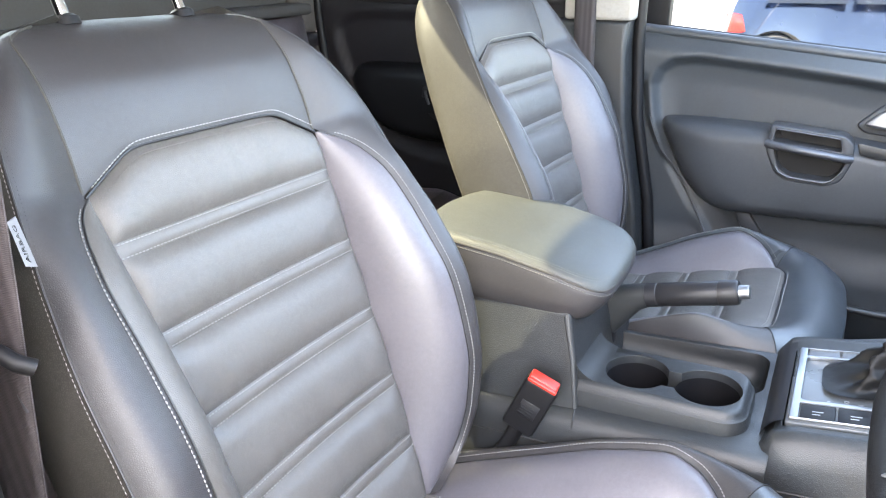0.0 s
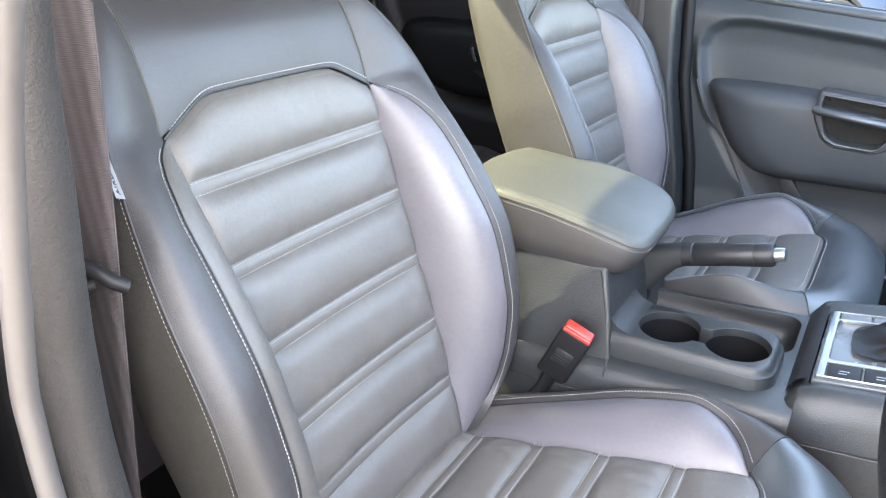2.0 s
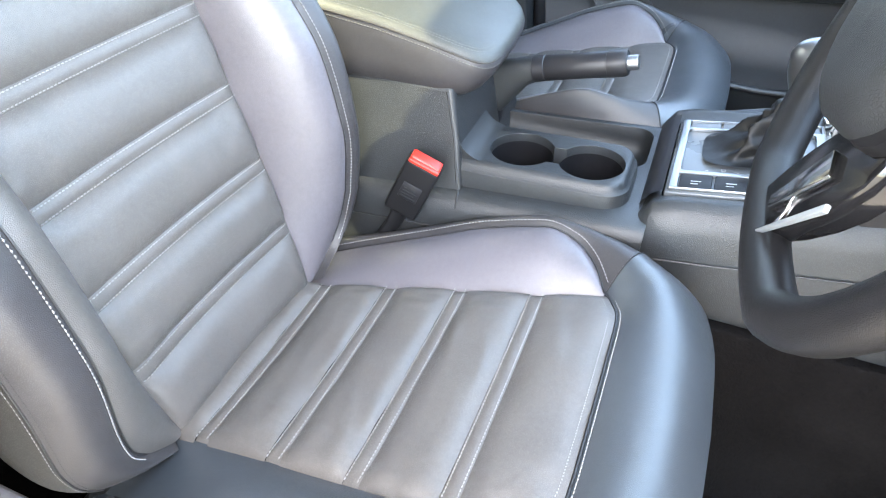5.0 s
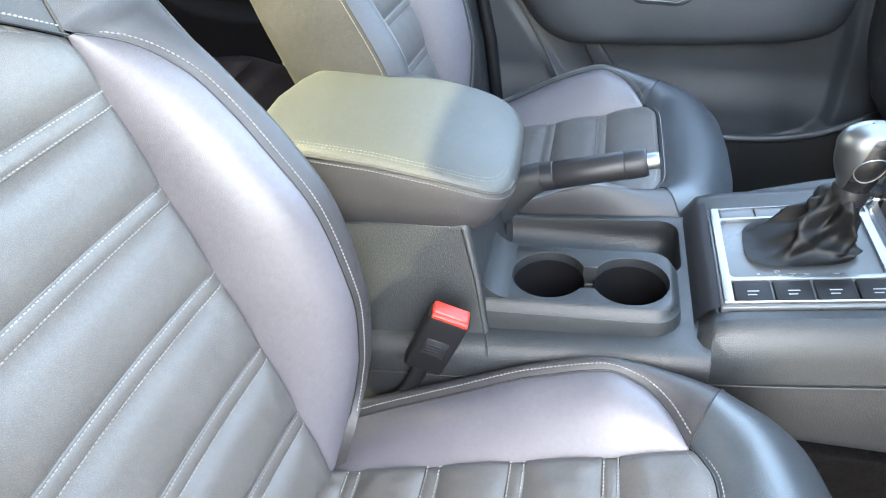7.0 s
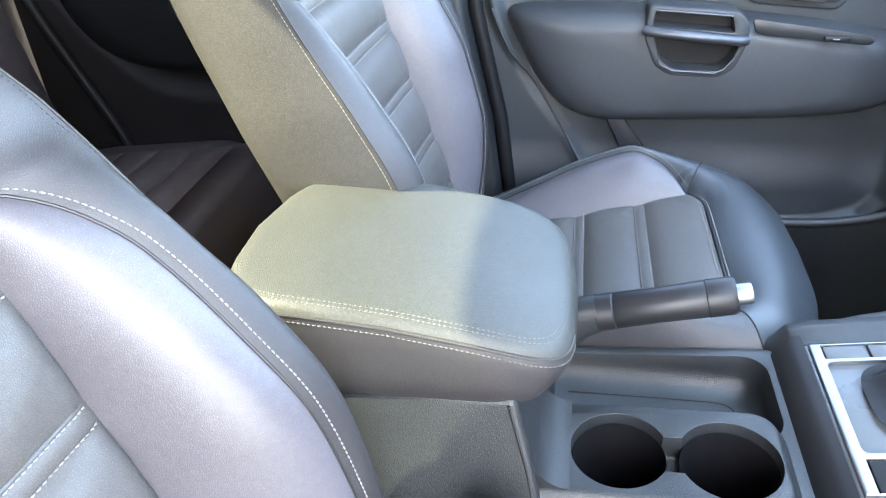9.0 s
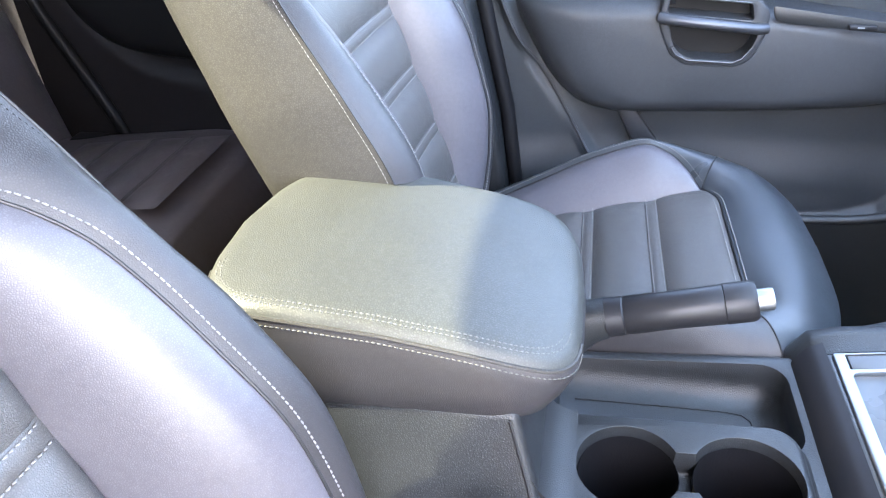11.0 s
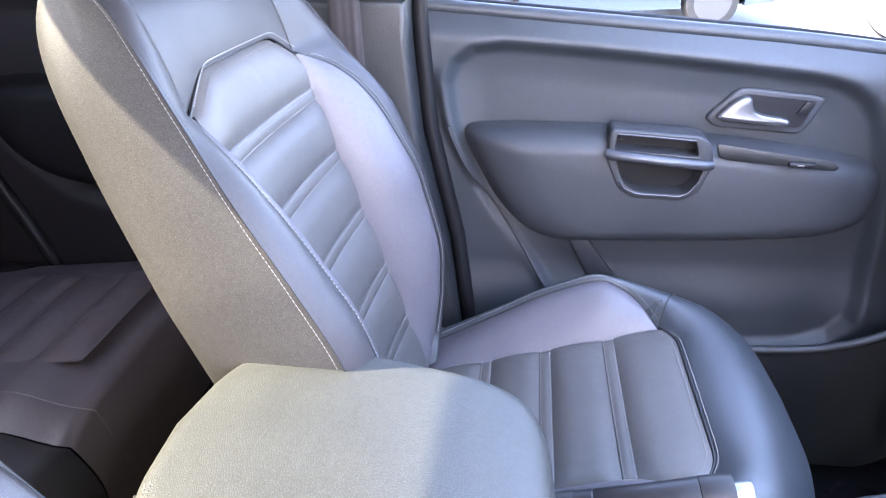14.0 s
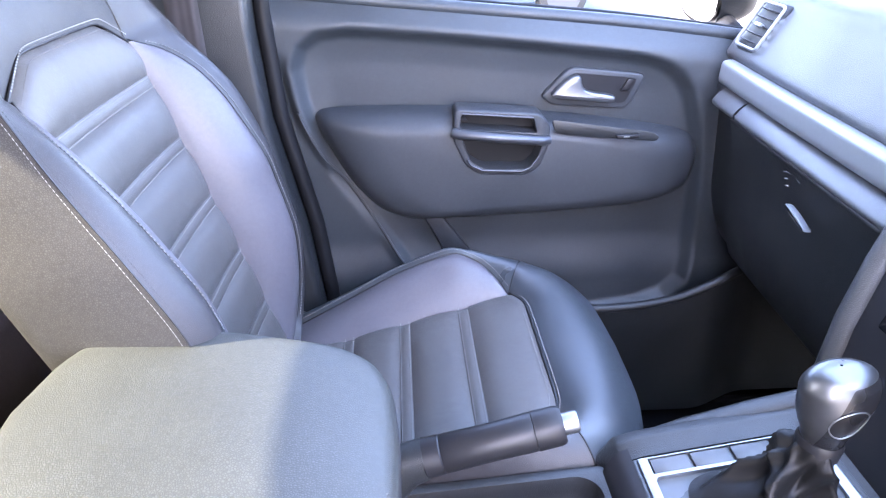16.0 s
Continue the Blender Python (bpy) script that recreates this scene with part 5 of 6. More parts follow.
pb = belt((1, 0, 0), [(-0.275, 0.672, 1.30), (-0.268, 0.672, 1.0), (-0.262, 0.676, 0.75), (-0.255, 0.680, 0.45), (-0.25, 0.684, 0.2)], 0.047, "grey seat belt webbing against the passenger's centre pillar")
tube("guide_hook", [(-0.238, 0.660, 0.834), (-0.224, 0.640, 0.820), (-0.211, 0.630, 0.820), (-0.208, 0.633, 0.838)], 0.004, PLASTIC_DARK, pb, "black belt guide hook", sides=8)
db = belt((0.985, 0.17, 0), [(-0.125, -0.702, 1.40), (-0.159, -0.700, 1.10), (-0.176, -0.700, 1.00), (-0.1886, -0.700, 0.93), (-0.209, -0.700, 0.828), (-0.236, -0.700, 0.69), (-0.27, -0.70, 0.50), (-0.30, -0.69, 0.30), (-0.31, -0.69, 0.18)], 0.047, "mauve grey seat belt webbing behind the driver's door seal")
tube("guide_loop", [(-0.280, -0.705, 0.852), (-0.240, -0.711, 0.868), (-0.212, -0.714, 0.878), (-0.192, -0.714, 0.8825), (-0.177, -0.712, 0.881), (-0.166, -0.708, 0.874), (-0.161, -0.700, 0.868)], 0.0058, PLASTIC_DARK, db, "black plastic belt guide", sides=10)
lathe("stop_button", [(-0.004, 0.006), (0.004, 0.006), (0.006, 0.003)], (-0.206, -0.705, 0.858), (-0.4, -1, 0), PLASTIC_DARK, db)
tube("metal_tongue", [(-0.1975, -0.697, 0.8443), (-0.1895, -0.697, 0.8220)], 0.0028, SATIN_GREY, db, "metal belt tongue", sides=8, flat=0.4)


# ---- rear door on the passenger side ----
rear_door = thing("rear_door", "closed dark rear passenger door in shade", "car door")


rear_recess = [(p.x, p.y) for p in rounded([Vector(p) for p in ((-1.040, 0.955), (-0.70, 0.958), (-0.38, 0.945), (-0.37, 0.60), (-0.78, 0.56), (-0.93, 0.66), (-1.030, 0.84))], 3)][::2]


def rear_y(x, z):
    return 0.770 - 0.012 * ease(0.50, 0.42, z) + 0.02 * ease(0.965, 1.015, z) + 0.022 * ease(-0.008, 0.014, -seg_dist(x, z, rear_recess))


# rear trim in the colour that already holds the shade
part("trim_panel", *grid(lambda f, s: Vector((-1.085 + 0.755 * f, rear_y(-1.085 + 0.755 * f, 0.16 + 0.86 * s), 0.16 + 0.86 * s)), 70, 70), REAR_TRIM_SHADED, rear_door, "dark rear door trim", angle=60)
rp_out = rounded([Vector((x, 0, z)) for x, z in ((-1.005, 0.822), (-0.80, 0.832), (-0.50, 0.822), (-0.38, 0.79), (-0.38, 0.64), (-0.60, 0.618), (-0.86, 0.625), (-0.965, 0.70))], 3)
rear_pod = pad("armrest_pod", [Vector((p.x, 0.790, p.z)) for p in rp_out], (0, -1, 0), pod_prof, PLASTIC_DARK, rear_door, "black padded rear door armrest", rings=14)
slab("pull_cup", [Vector((p.x, 0.737, p.z)) for p in rounded([Vector((x, 0, z)) for x, z in ((-0.740, 0.80), (-0.56, 0.79), (-0.56, 0.69), (-0.71, 0.68))], 2)], (0, -1, 0), 0.012, PLASTIC_SMOOTH, rear_pod, "black pull cup", bevel=0.004)
tube("pull_grip", [(-0.712, 0.722, 0.770), (-0.706, 0.718, 0.752), (-0.698, 0.718, 0.735)], 0.004, SATIN_GREY, rear_pod, "dull silver pull grip", sides=8)
pad("upper_panel", [Vector((p.x, 0.782, p.z)) for p in rounded([Vector((x, 0, z)) for x, z in ((-1.08, 1.020), (-0.36, 1.015), (-0.36, 0.980), (-1.07, 0.985))], 3)], (0, -1, 0), curve([(0, 0), (0.1, 0.010), (1, 0.016)]), REAR_TRIM_SHADED, rear_door, rings=8)
box("outer_skin", (-1.085, 0.885, -0.02), (-0.18, 0.905, 1.00), PAINT, rear_door, "white painted outer skin", bevel=0.006)
box("window_ledge", (-1.085, 0.785, 1.018), (-0.33, 0.885, 1.032), PLASTIC_DARK, rear_door, bevel=0.006)
part("pane", *grid(lambda f, s: Vector((-1.08 + 0.76 * f, 0.868 - 0.10 * s, 1.00 + 0.40 * s)), 4, 4), PRIVACY, rear_door, "dark privacy glass")
box("speaker_grille", (-0.60, 0.755, 0.33), (-0.44, 0.768, 0.49), PLASTIC_DARK, rear_door, bevel=0.02)
tagged(tube("trim", [(-1.080, 0.765, 1.34), (-1.088, 0.765, 0.96), (-1.072, 0.765, 0.82), (-1.025, 0.765, 0.70), (-0.95, 0.76, 0.54), (-0.89, 0.76, 0.38), (-0.85, 0.76, 0.2)], 0.013, PLASTIC_DARK, sides=10), "black rubber rear door seal", "door seal", kind="structure")

# ---- rear bench ----
bench = thing("rear_bench", "dark leather rear bench seat in shade", "car seat")
RB = lambda x, y, h: Vector((x, y, 0.550 + 0.10 * (x + 0.47) + h))


def bench_section(y0, y1, mat):
    base = part("bench_cushion", *grid(lambda f, g: (lambda x, d: RB(x, y0 + (y1 - y0) * f, 0.024 * (1 - abs(2 * f - 1) ** 6) - 0.024 + (0.0 if d <= 0 else -0.16 * d) - 0.028 * ease(0.75, 1.0, g)))(
        -0.98 + 0.43 * min(1, g) + 0.030 * math.sin(min(1.0, max(0.0, g - 1) / 0.5) * math.pi / 2) * (1 if g > 1 else 0), g - 1.0), 24, 40, 0, 1, 0, 2), mat, bench, "dark leather rear cushion", angle=60)
    return base


secs = [(0.235, 0.700), (-0.155, 0.232), (-0.700, -0.158)]
for n_, (y0, y1) in enumerate(secs):
    base = bench_section(y0, y1, LEATHER if n_ == 1 else BENCH)
    if n_ != 1:
        for k in range(4):
            x0 = -0.90 + k * 0.078
            part("bench_pad", *grid(lambda f, s: RB(x0 + 0.071 * s, y0 + 0.115 + (y1 - y0 - 0.20) * f, -0.001 + 0.009 * (1 - abs(2 * s - 1) ** 3) * (1 - abs(2 * f - 1) ** 8)), 16, 10), BENCH, base)
            stitches("stitching", [RB(x0 + 0.0745, y0 + 0.12 + (y1 - y0 - 0.21) * f, 0.0015) for f in np.linspace(0, 1, 10)], Vector((0, 0, 1)), base, mat=BUTTON_GREY)
    edge = [RB(-0.95 + 0.39 * g, y0 + 0.045 if n_ < 2 else y1 - 0.045, 0.003 - 0.028 * ease(0.75, 1.0, g)) for g in np.linspace(0, 0.98, 20)]
    edge += [RB(-0.538 + 0.022 * g, y0 + 0.045 + 0.01 * g if n_ < 2 else y1 - 0.045, -0.03 - 0.10 * g) for g in np.linspace(0, 1, 8)]
    stitches("stitching", edge, Vector((0.2, 0, 1)), base)
box("bench_plinth", (-1.10, -0.68, FLOOR), (-0.60, 0.68, 0.40), PLASTIC_DARK, bench, bevel=0.01)
for n_, (y0, y1) in enumerate(secs):
    part("bench_back", *grid(lambda f, g: Vector((-0.965 - 0.10 * g + 0.035 * (1 - abs(2 * f - 1) ** 5) * (1 - max(0, g - 0.9) * 8 * (g > 0.9)) - 0.03 - (0.5 * max(0, g - 0.95) if g > 0.95 else 0), y0 + (y1 - y0) * f, 0.44 + 0.535 * g)), 20, 30), BENCH, bench, "dark leather rear backrest", angle=60)
tagged(box("parcel_trim", (-1.139, -0.70, 0.955), (-1.05, 0.70, 0.985), REAR_WALL, None, bevel=0.012), "dark ledge behind the rear bench", "trim", kind="structure")
rear_buckle = thing("seat_belt_buckle", "black rear belt buckle with a pale edge on the bench", "seat belt buckle", at=(-0.93, 0.66, 0.47))
box("buckle_body", (-0.03, -0.02, -0.03), (0.04, 0.02, 0.03), PLASTIC_DARK, rear_buckle, bevel=0.006)

# ---- floor mats ----
def floor_mat(lo, hi, label):
    t = thing("floor_mat", label, "floor mat", "rubber floor mats", at=((lo[0] + hi[0]) / 2, (lo[1] + hi[1]) / 2, FLOOR))
    w, d = (hi[0] - lo[0]) / 2, (hi[1] - lo[1]) / 2
    base = box("mat_base", (-w, -d, 0.0), (w, d, 0.008), RUBBER_MAT, t, bevel=0.003)
    for a, b in (((-w, -d), (w, -d + 0.012)), ((-w, d - 0.012), (w, d)), ((-w, -d), (-w + 0.012, d)), ((w - 0.012, -d), (w, d))):
        box("mat_rim", (*a, 0.004), (*b, 0.018), RUBBER_MAT, base, bevel=0.004)
    return t, base, w, d


mat_p, base_p, w_, d_ = floor_mat((0.40, 0.20), (0.86, 0.70), "black rubber mat with raised ribs in the passenger footwell")
for k in range(7):
    for j in range(6):
        x0, y0 = -w_ + 0.04 + k * 0.058, -d_ + 0.05 + j * 0.072
        box("rib", (x0, y0, 0.006), (x0 + 0.034 + 0.008 * ((k + j) % 2), y0 + 0.010, 0.013), RUBBER_MAT, base_p, bevel=0.002, seg=1,
            at=Matrix.Translation((x0 + 0.02, y0, 0)) @ Matrix.Rotation(radians(35 if (k + j) % 2 else -35), 4, "Z") @ Matrix.Translation((-x0 - 0.02, -y0, 0)))
for j, wd in enumerate((0.040, 0.038, 0.042, 0.036)):
    lx = 0.02
    ly = 0.115 - j * 0.052
    slab("raised_mark", [Vector((lx + p.x, ly + p.y, 0.007)) for p in rounded([Vector((x, y, 0)) for x, y in ((-0.03, -wd / 2), (0.03, -wd / 2), (0.03, wd / 2), (-0.03, wd / 2))], 2)], (0, 0, 1), 0.009, RUBBER_MAT, base_p, "raised bar mark", bevel=0.002)
# ---- dashboard ----
dash = thing("dashboard", "grained grey dashboard with a satin silver strip and glove box", "dashboard")
dash_prof = [(1.06, 0.955), (0.90, 0.965), (0.74, 0.962), (0.675, 0.950), (0.652, 0.925), (0.625, 0.880), (0.608, 0.848), (0.612, 0.838)]


def dash_sweep(prof, y0, y1, n=40, bow=0.02):
    return grid(lambda f, s: (lambda q, y: Vector((q[0] - bow * (1 - ((y - 0.0) / 0.8) ** 2), y, q[1])))(prof[int(round(s * (len(prof) - 1)))], y0 + (y1 - y0) * f), n, len(prof) - 1)


def refine(prof, n):
    fx = curve([(k, p[0]) for k, p in enumerate(prof)])
    fz = curve([(k, p[1]) for k, p in enumerate(prof)])
    return [(fx(k), fz(k)) for k in np.linspace(0, len(prof) - 1, n)]


part("dash_top", *dash_sweep(refine(dash_prof, 40), 0.765, -0.74), DASH_FOAM, dash, "soft grained dash top", angle=60)
strip = part("silver_strip", *dash_sweep(refine([(0.612, 0.8395), (0.600, 0.8390), (0.5940, 0.8365), (0.5915, 0.831), (0.5910, 0.822), (0.5905, 0.811), (0.592, 0.804), (0.597, 0.7995), (0.611, 0.798)], 20), 0.738, -0.10), STRIP, dash, "satin silver trim strip", angle=60)
part("lower_dash", *dash_sweep(refine([(0.612, 0.7955), (0.604, 0.793), (0.602, 0.786), (0.612, 0.750), (0.618, 0.68), (0.625, 0.60), (0.66, 0.50), (0.75, 0.44), (1.05, 0.40)], 40), 0.765, -0.74), PLASTIC, dash, "dark lower dash", angle=60)
BAND = refine([(0.612, 0.7965), (0.603, 0.795), (0.588, 0.783), (0.582, 0.773), (0.586, 0.766), (0.60, 0.763)], 20)
part("glove_band", *dash_sweep(BAND, 0.630, 0.152), BAND_SKY_TINT, dash, "grey upper band of the glove box", angle=60)
part("band_end", *dash_sweep(BAND, 0.728, 0.636, 8), BAND_SKY_TINT, dash, "grey end of the band by the door", angle=60)
glove = part("glove_box_lid", *dash_sweep(refine([(0.606, 0.767), (0.594, 0.765), (0.590, 0.760), (0.595, 0.745), (0.604, 0.70), (0.610, 0.61), (0.640, 0.505), (0.66, 0.50)], 30), 0.662, 0.150), PLASTIC, dash, "dark glove box lid", angle=60)
latch = slab("glove_latch", [Vector((0.576, p.x, p.z)) for p in rounded([Vector((y, 0, z)) for y, z in ((0.426, 0.7165), (0.406, 0.7150), (0.384, 0.7090), (0.362, 0.7005), (0.370, 0.6985), (0.394, 0.7020), (0.416, 0.7085))], 2)], (-1, 0, 0.1), 0.012, STRIP, glove, "satin latch", bevel=0.003)
for k in range(3):
    tube("latch_mark", [(0.5785 + 0.003, 0.470 - 0.045 * q - 0.006 * k, 0.744 - k * 0.008 + 0.004 * math.sin(q * 3.1)) for q in np.linspace(0, 1 if k == 0 else 0.15, 8)], 0.0012, MARK, glove, sides=6)
# side vent
vent = thing("air_vent", "black dashboard air vent with a satin silver rim", "air vent")
vent.matrix_basis = Matrix.Translation((0.6225, 0.700, 0.901)) @ Matrix.Rotation(radians(29.7), 4, "Y")
vr = [Vector((0, y, z)) for y, z in rrect(-0.0345, 0.0345, -0.0375, 0.0375, 0.007)]
tube("vent_rim", vr, 0.0026, STRIP, vent, "satin rim", sides=10, closed=True)
slab("vent_box", [p * 1.16 + Vector((0.0075, 0, 0)) for p in vr], (1, 0, 0), 0.04, PLASTIC_DARK, vent, "black surround", bevel=0.002)
for k in range(5):
    z = -0.027 + k * 0.0135
    box("vane", (-0.001, -0.0335, z - 0.0008), (0.006, 0.0335, z + 0.0008), PLASTIC_SMOOTH, vent, bevel=0.0003, seg=1)
box("vane_tab", (-0.006, -0.010, -0.003), (0.002, 0.010, 0.003), STRIP, vent, bevel=0.001)
# centre stack
stack = thing("centre_stack", "dark grained centre stack below the dashboard", "centre stack")
loft("stack_body", [[Vector((x, y, z)) for x, y, z in ((xf, -h, z), (xf - 0.01, -h + 0.03, z), (xf - 0.01, h - 0.03, z), (xf, h, z), (xf + 0.25, h + 0.02, z), (xf + 0.25, -h - 0.02, z))]
                    for z, xf, h in ((0.58, 0.475, 0.128), (0.64, 0.474, 0.130), (0.72, 0.486, 0.135), (0.78, 0.503, 0.140), (0.86, 0.535, 0.150), (0.93, 0.575, 0.160))], PLASTIC_SMOOTH, stack)
tube("stack_edge", [(0.470, 0.126, 0.61), (0.473, 0.128, 0.65), (0.484, 0.133, 0.72), (0.501, 0.138, 0.78), (0.534, 0.148, 0.86), (0.574, 0.158, 0.93)], 0.014, DASH_FOAM, stack, "grained stack edge", sides=12)
slab("stack_screen", [Vector((x, y, z)) for x, y, z in ((0.484, -0.09, 0.74), (0.484, 0.09, 0.74), (0.522, 0.09, 0.86), (0.522, -0.09, 0.86))], (-1, 0, 0.3), 0.006, GLOSS_BLACK, stack, bevel=0.002)

# ---- steering wheel ----
wheel = thing("steering_wheel", "black leather steering wheel with silver spoke trim", "steering wheel", at=(0.40, -0.395, 0.9175))
tw = radians(18.7)
w_up, w_side = Vector((math.sin(tw), 0, math.cos(tw))), Vector((0, 1, 0))
w_out = Vector((-math.cos(tw), 0, math.sin(tw)))


def W(a, b, c=0.0):
    return w_side * a + w_up * b + w_out * c


def rim_pt(q, r=0.190):
    flat = max(0.0, -math.sin(q) - 0.86) * 0.12
    return W(math.cos(q) * r, math.sin(q) * r + flat)


wheel_rim = part("rim", *tube_mesh([rim_pt(2 * math.pi * k / 120) for k in range(120)], 0.0165, 16, 1.05, True), material("wheel_leather", (0.009, 0.009, 0.010), 0.42, spec=0.25, grain=0.00010, grain_size=0.0014, kind="cell"), wheel, "black smooth leather rim", angle=80)
# perforated, rougher sections of the rim
for q0, q1 in ((radians(-14), radians(40)), (radians(140), radians(194))):
    part("rim_grip", *tube_mesh([rim_pt(q0 + (q1 - q0) * k / 20) for k in range(21)], 0.0171, 16, 1.05), material("perforated_leather", (0.009, 0.009, 0.010), 0.5, spec=0.25, grain=0.0012, grain_size=0.0030, kind="cell"), wheel_rim, "perforated leather grip", angle=80)
pad("airbag_cover", [W(p.x, p.y, 0.018) for p in rounded([Vector((x, y, 0)) for x, y in ((-0.085, 0.050), (0.085, 0.050), (0.095, 0.0), (0.065, -0.060), (0.0, -0.085), (-0.065, -0.060), (-0.095, 0.0))], 3)], w_out,
    curve([(0, 0), (0.06, 0.014), (0.3, 0.024), (1, 0.028)]), PLASTIC, wheel, "grained airbag cover", rings=14)
slab("hub", [W(p.x, p.y, -0.03) for p in rounded([Vector((x, y, 0)) for x, y in ((-0.10, 0.04), (0.10, 0.04), (0.10, -0.02), (0.06, -0.075), (-0.06, -0.075), (-0.10, -0.02))], 2)], w_out, 0.05, PLASTIC_DARK, wheel, bevel=0.006)
for sg in (-1, 1):
    spoke = slab("spoke", [W(sg * p.x, p.y, -0.010) for p in rounded([Vector((x, y, 0)) for x, y in ((0.070, 0.030), (0.178, 0.022), (0.180, -0.034), (0.150, -0.044), (0.060, -0.050))], 2)], w_out, 0.024, GLOSS_BLACK, wheel, "gloss black spoke with buttons", bevel=0.005)
    slab("spoke_trim", [W(sg * p.x, p.y, 0.012) for p in rounded([Vector((x, y, 0)) for x, y in ((0.096, 0.018), (0.170, 0.012), (0.174, -0.002), (0.166, -0.006), (0.098, 0.002))], 2)], w_out, 0.008, SILVER, spoke, "silver spoke trim", bevel=0.003)
    slab("spoke_trim", [W(sg * p.x, p.y, 0.012) for p in rounded([Vector((x, y, 0)) for x, y in ((0.098, -0.032), (0.160, -0.030), (0.166, -0.038), (0.098, -0.042))], 2)], w_out, 0.006, SILVER, spoke, bevel=0.002)
    tube("spoke_ring", [W(sg * 0.150 + 0.010 * math.cos(q), -0.014 + 0.014 * math.sin(q), 0.015) for q in np.linspace(0, 2 * math.pi, 20)], 0.0016, CHROME, spoke, sides=8)
lower = slab("lower_spoke", [W(p.x, p.y, -0.012) for p in rounded([Vector((x, y, 0)) for x, y in ((0.058, -0.180), (0.004, -0.186), (-0.093, -0.076), (-0.060, -0.030), (0.007, -0.070))], 2)], w_out, 0.022, GLOSS_BLACK, wheel, "gloss black lower spoke", bevel=0.005)
slab("spoke_trim", [W(x, y, 0.010) for x, y in ((0.006, -0.147), (-0.007, -0.150), (-0.048, -0.091), (-0.024, -0.084))], w_out, 0.006, CHROME, lower, "bright silver spoke trim", bevel=0.002)
slab("spoke_trim", [W(x, y, 0.010) for x, y in ((-0.012, -0.166), (-0.016, -0.166), (-0.074, -0.100), (-0.070, -0.096))], w_out, 0.004, STRIP, lower, bevel=0.001)
tube("spoke_ring", [W(-0.020 + 0.006 * math.cos(q), -0.143 + 0.012 * math.sin(q), 0.011) for q in np.linspace(0.6, 4.4, 16)], 0.0016, CHROME, lower, "chrome curl", sides=8)
tube("steering_column", [W(0, 0, -0.02), W(0, -0.005, -0.12), W(0, -0.01, -0.30)], lambda s: 0.045 + 0.02 * s, PLASTIC_DARK, wheel, "black column shroud", sides=20)

# ---- outside ----
ground = tagged(part("ground", *grid(lambda f, g: Vector((-400 + 800 * f, -400 + 800 * g, EARTH)), 40, 40), GROUND), "pale sunlit concrete yard", "ground", kind="structure")


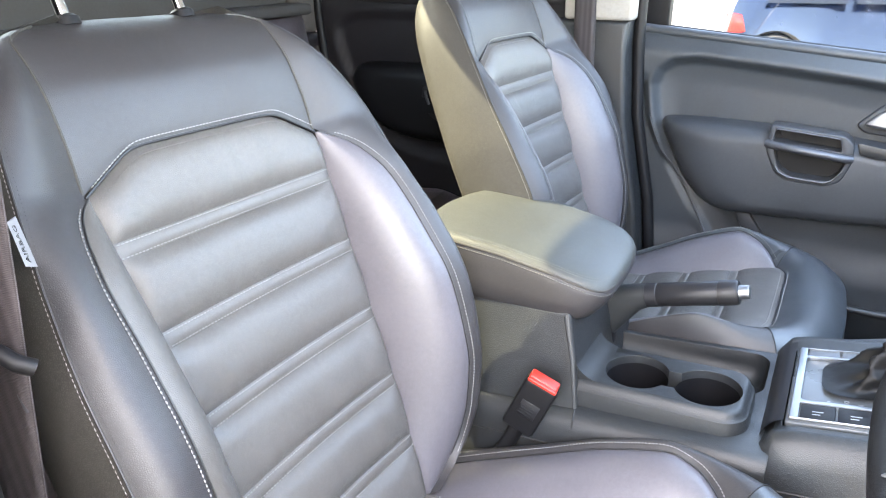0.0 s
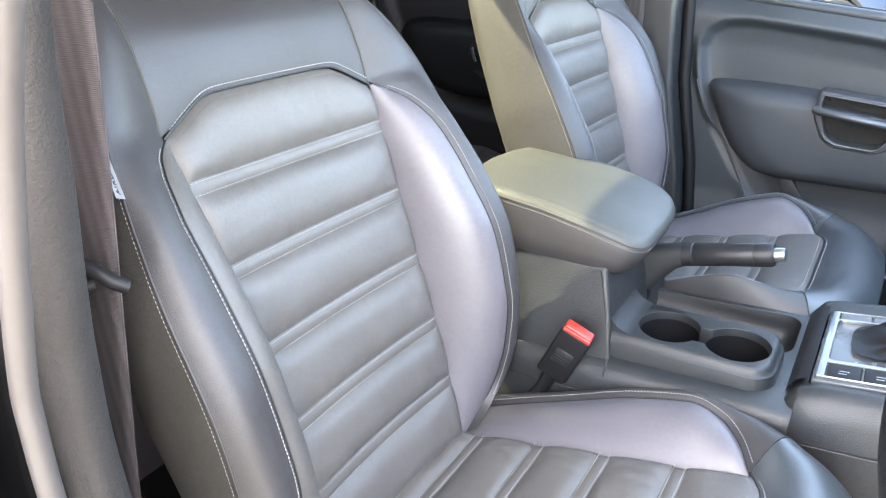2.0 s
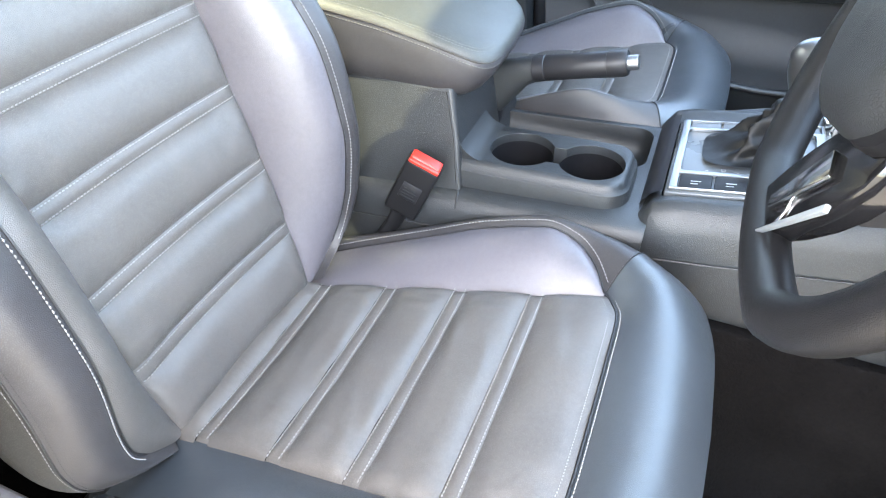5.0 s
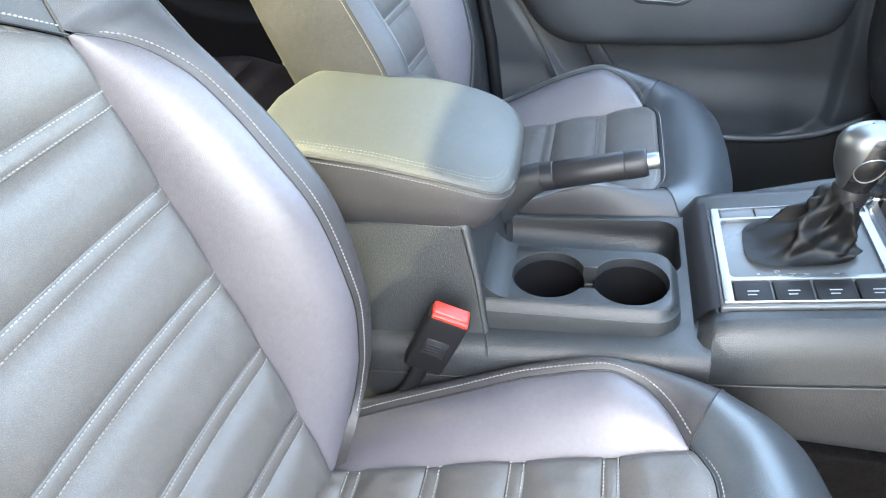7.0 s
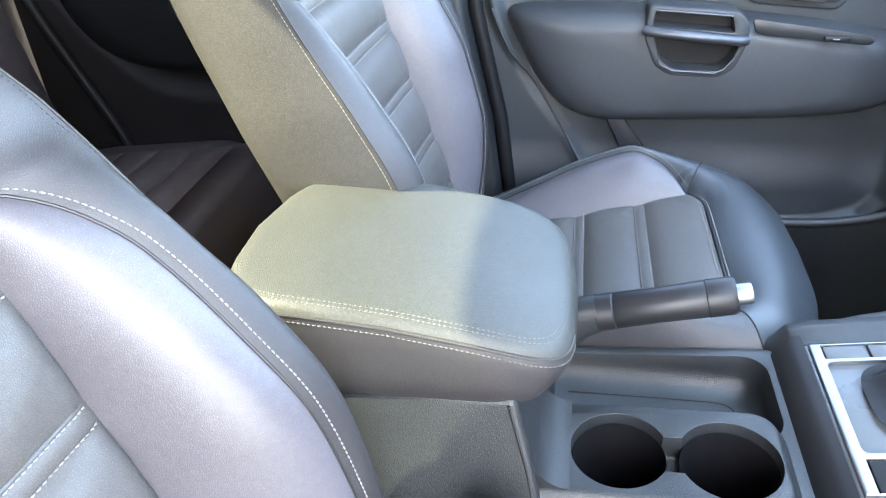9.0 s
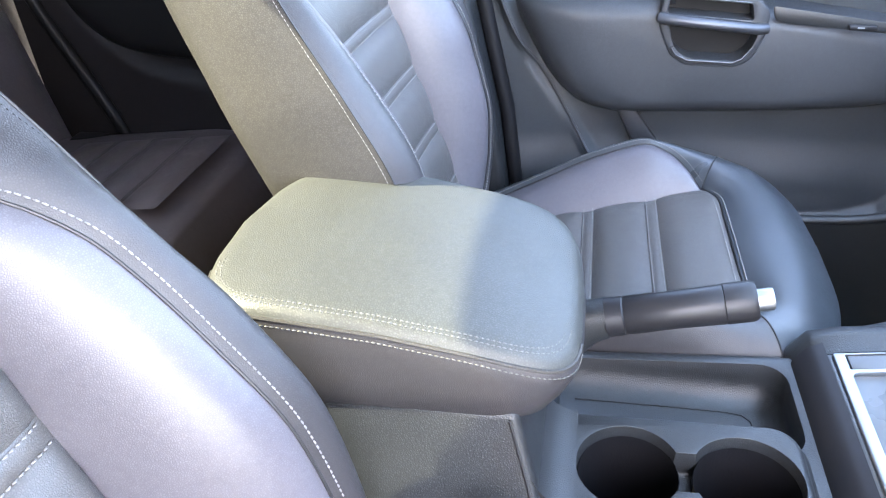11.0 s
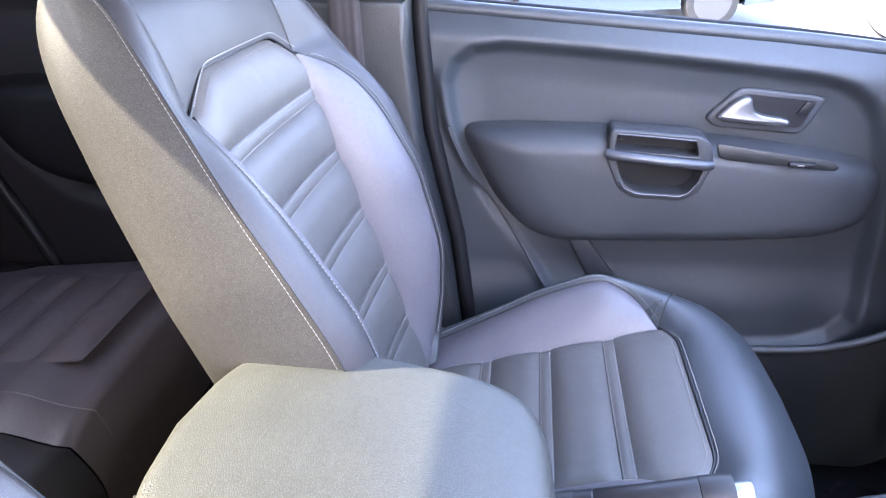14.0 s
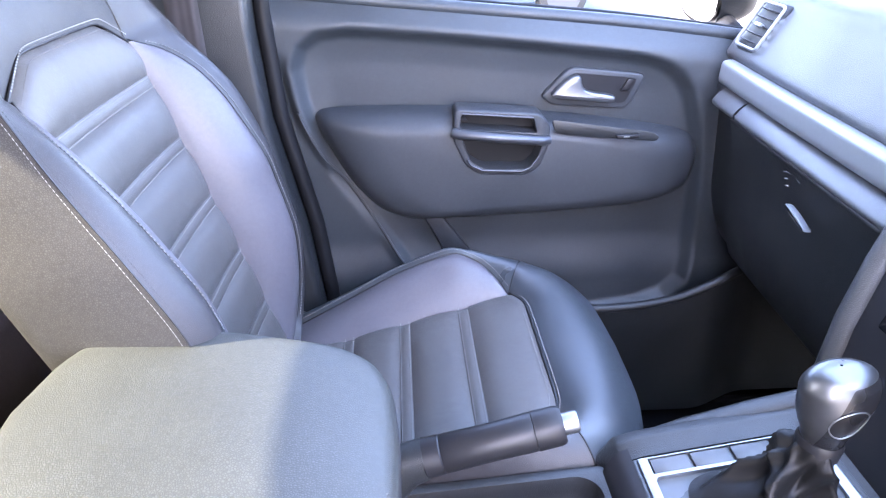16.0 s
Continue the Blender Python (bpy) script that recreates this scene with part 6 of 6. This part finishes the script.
def make_car(name, at, turn, paint, label, scale=1.0):
    """A parked hatchback with its lamps, windows and wheels; x ahead."""
    car = thing(name, label, "car", "parked cars")
    car.matrix_basis = Matrix.Translation(at) @ Matrix.Rotation(radians(turn), 4, "Z")
    side = [(-2.05, 0.35), (-2.12, 0.62), (-2.05, 0.95), (-1.85, 1.30), (-1.45, 1.46), (-0.4, 1.50), (0.30, 1.40), (0.95, 1.02), (1.75, 0.88), (2.05, 0.70), (2.10, 0.40), (2.02, 0.24), (-1.98, 0.24)]
    fine = rounded([Vector((x if x > -1.28 else -1.28 + 0.68 * (x + 1.28), 0, z)) for x, z in side], 2)
    secs_ = []
    for y, inset in ((-0.86, 0.10), (-0.83, 0.03), (-0.72, 0.0), (0.72, 0.0), (0.83, 0.03), (0.86, 0.10)):
        s_ = []
        for p in fine:
            k = max(0.0, p.z - 0.92) * 0.42
            s_.append(Vector((p.x * (1 - inset * 0.25), y - math.copysign(k, y) * (1 if abs(y) > 0.5 else 0.7), 0.24 + (p.z - 0.24) * (1 - inset * 0.3))))
        secs_.append(s_)
    body_ = loft("car_body", secs_, paint, None, angle=50)
    cut = []
    for wx in (-1.28, 1.30):
        for sg in (-1, 1):
            cut.append(lathe("cut", [(-0.25, 0.37), (0.25, 0.37)], (wx, sg * 0.86, 0.31), (0, 1, 0), paint))
    carve(body_, cut)
    body_.parent = car
    for sg in (-1, 1):
        for x0, x1, t0, t1 in ((-1.42, -0.62, -1.28, -0.60), (-0.55, 0.72, -0.55, 0.22)):
            q = [Vector((x0, 0, 0.97)), Vector((x1, 0, 0.97)), Vector((t1, 0, 1.36)), Vector((t0, 0, 1.38))]
            for p in q:
                p.y = sg * (0.868 - max(0, p.z - 0.92) * 0.42)
            slab("side_window", q, (0, sg, 0), 0.012, GLOSS_BLACK, car, "dark side window")
        slab("tail_lamp", [Vector((-1.76, sg * y, z)) for y, z in ((0.82, 0.62), (0.58, 0.64), (0.60, 0.85), (0.80, 0.86))], (-1, 0, 0), 0.07, LAMP_RED, car, "red tail lamp", bevel=0.02)
        slab("tail_lamp", [Vector((x, sg * 0.835, z)) for x, z in ((-1.80, 0.62), (-1.60, 0.66), (-1.66, 0.84), (-1.77, 0.86))], (0, sg, 0), 0.03, LAMP_RED, car, "red tail lamp", bevel=0.01)
        slab("head_lamp", [Vector((1.95, sg * y, z)) for y, z in ((0.80, 0.66), (0.50, 0.64), (0.54, 0.78), (0.78, 0.82))], (1, 0, 0), 0.10, CHROME, car, "clear head lamp", bevel=0.02)
        for wx in (-1.28, 1.30):
            w_ = lathe("wheel", [(-0.10, 0.22), (-0.10, 0.30), (-0.07, 0.315), (0.07, 0.315), (0.10, 0.30), (0.10, 0.22)], (wx, sg * 0.76, 0.315), (0, 1, 0), TYRE, car, "black tyre")
            lathe("rim", [(-0.02, 0.05), (-0.012, 0.06), (-0.006, 0.19), (0.01, 0.215), (0.02, 0.22)], (wx, sg * 0.845, 0.315), (0, sg, 0), SATIN_GREY, w_, "grey wheel rim")
    return car


make_car("parked_car", (0.64, 9.05, EARTH), 8, PAINT_BLUE, "dark blue hatchback parked on the yard")
make_car("parked_car", (6.6, 15.5, EARTH), 170, PAINT_BLUE, "small blue car parked far off")
make_car("parked_car", (2.6, 16.5, EARTH), 185, PAINT_SILVER, "silver car parked far off")
hall = thing("building", "long pale building beyond the yard", "building", at=(0, 42, EARTH))
box("wall", (-40, 0, 0), (60, 8, 5.5), material("pale_render", (0.62, 0.60, 0.56), 0.85, vary=0.08), hall, bevel=0.02)
box("roof", (-40.6, -0.6, 5.5), (60.6, 8.6, 5.9), material("roof_sheet", (0.30, 0.30, 0.31), 0.6), hall, bevel=0.02)
for k in range(12):
    w_ = box("window", (-34 + k * 7.5, -0.05, 1.2), (-31 + k * 7.5, 0.03, 3.4), GLOSS_BLACK, hall, "dark window", bevel=0.01)
dg = part("rear_side_glass", *grid(lambda f, s: Vector((-1.02 + 0.72 * f, -0.868 + 0.10 * s, 0.92 + 0.52 * s)), 4, 4), PRIVACY)
tagged(dg, "dark privacy glass in the rear door behind the driver", "window", kind="structure")
bg = part("back_window", *grid(lambda f, s: Vector((-1.165 + 0.295 * s, -0.479 + 0.838 * f, 1.10 + 0.346 * s)), 4, 4), BACK_GLASS)
tagged(bg, "tinted raked glass at the rear of the cab", "window", kind="structure")
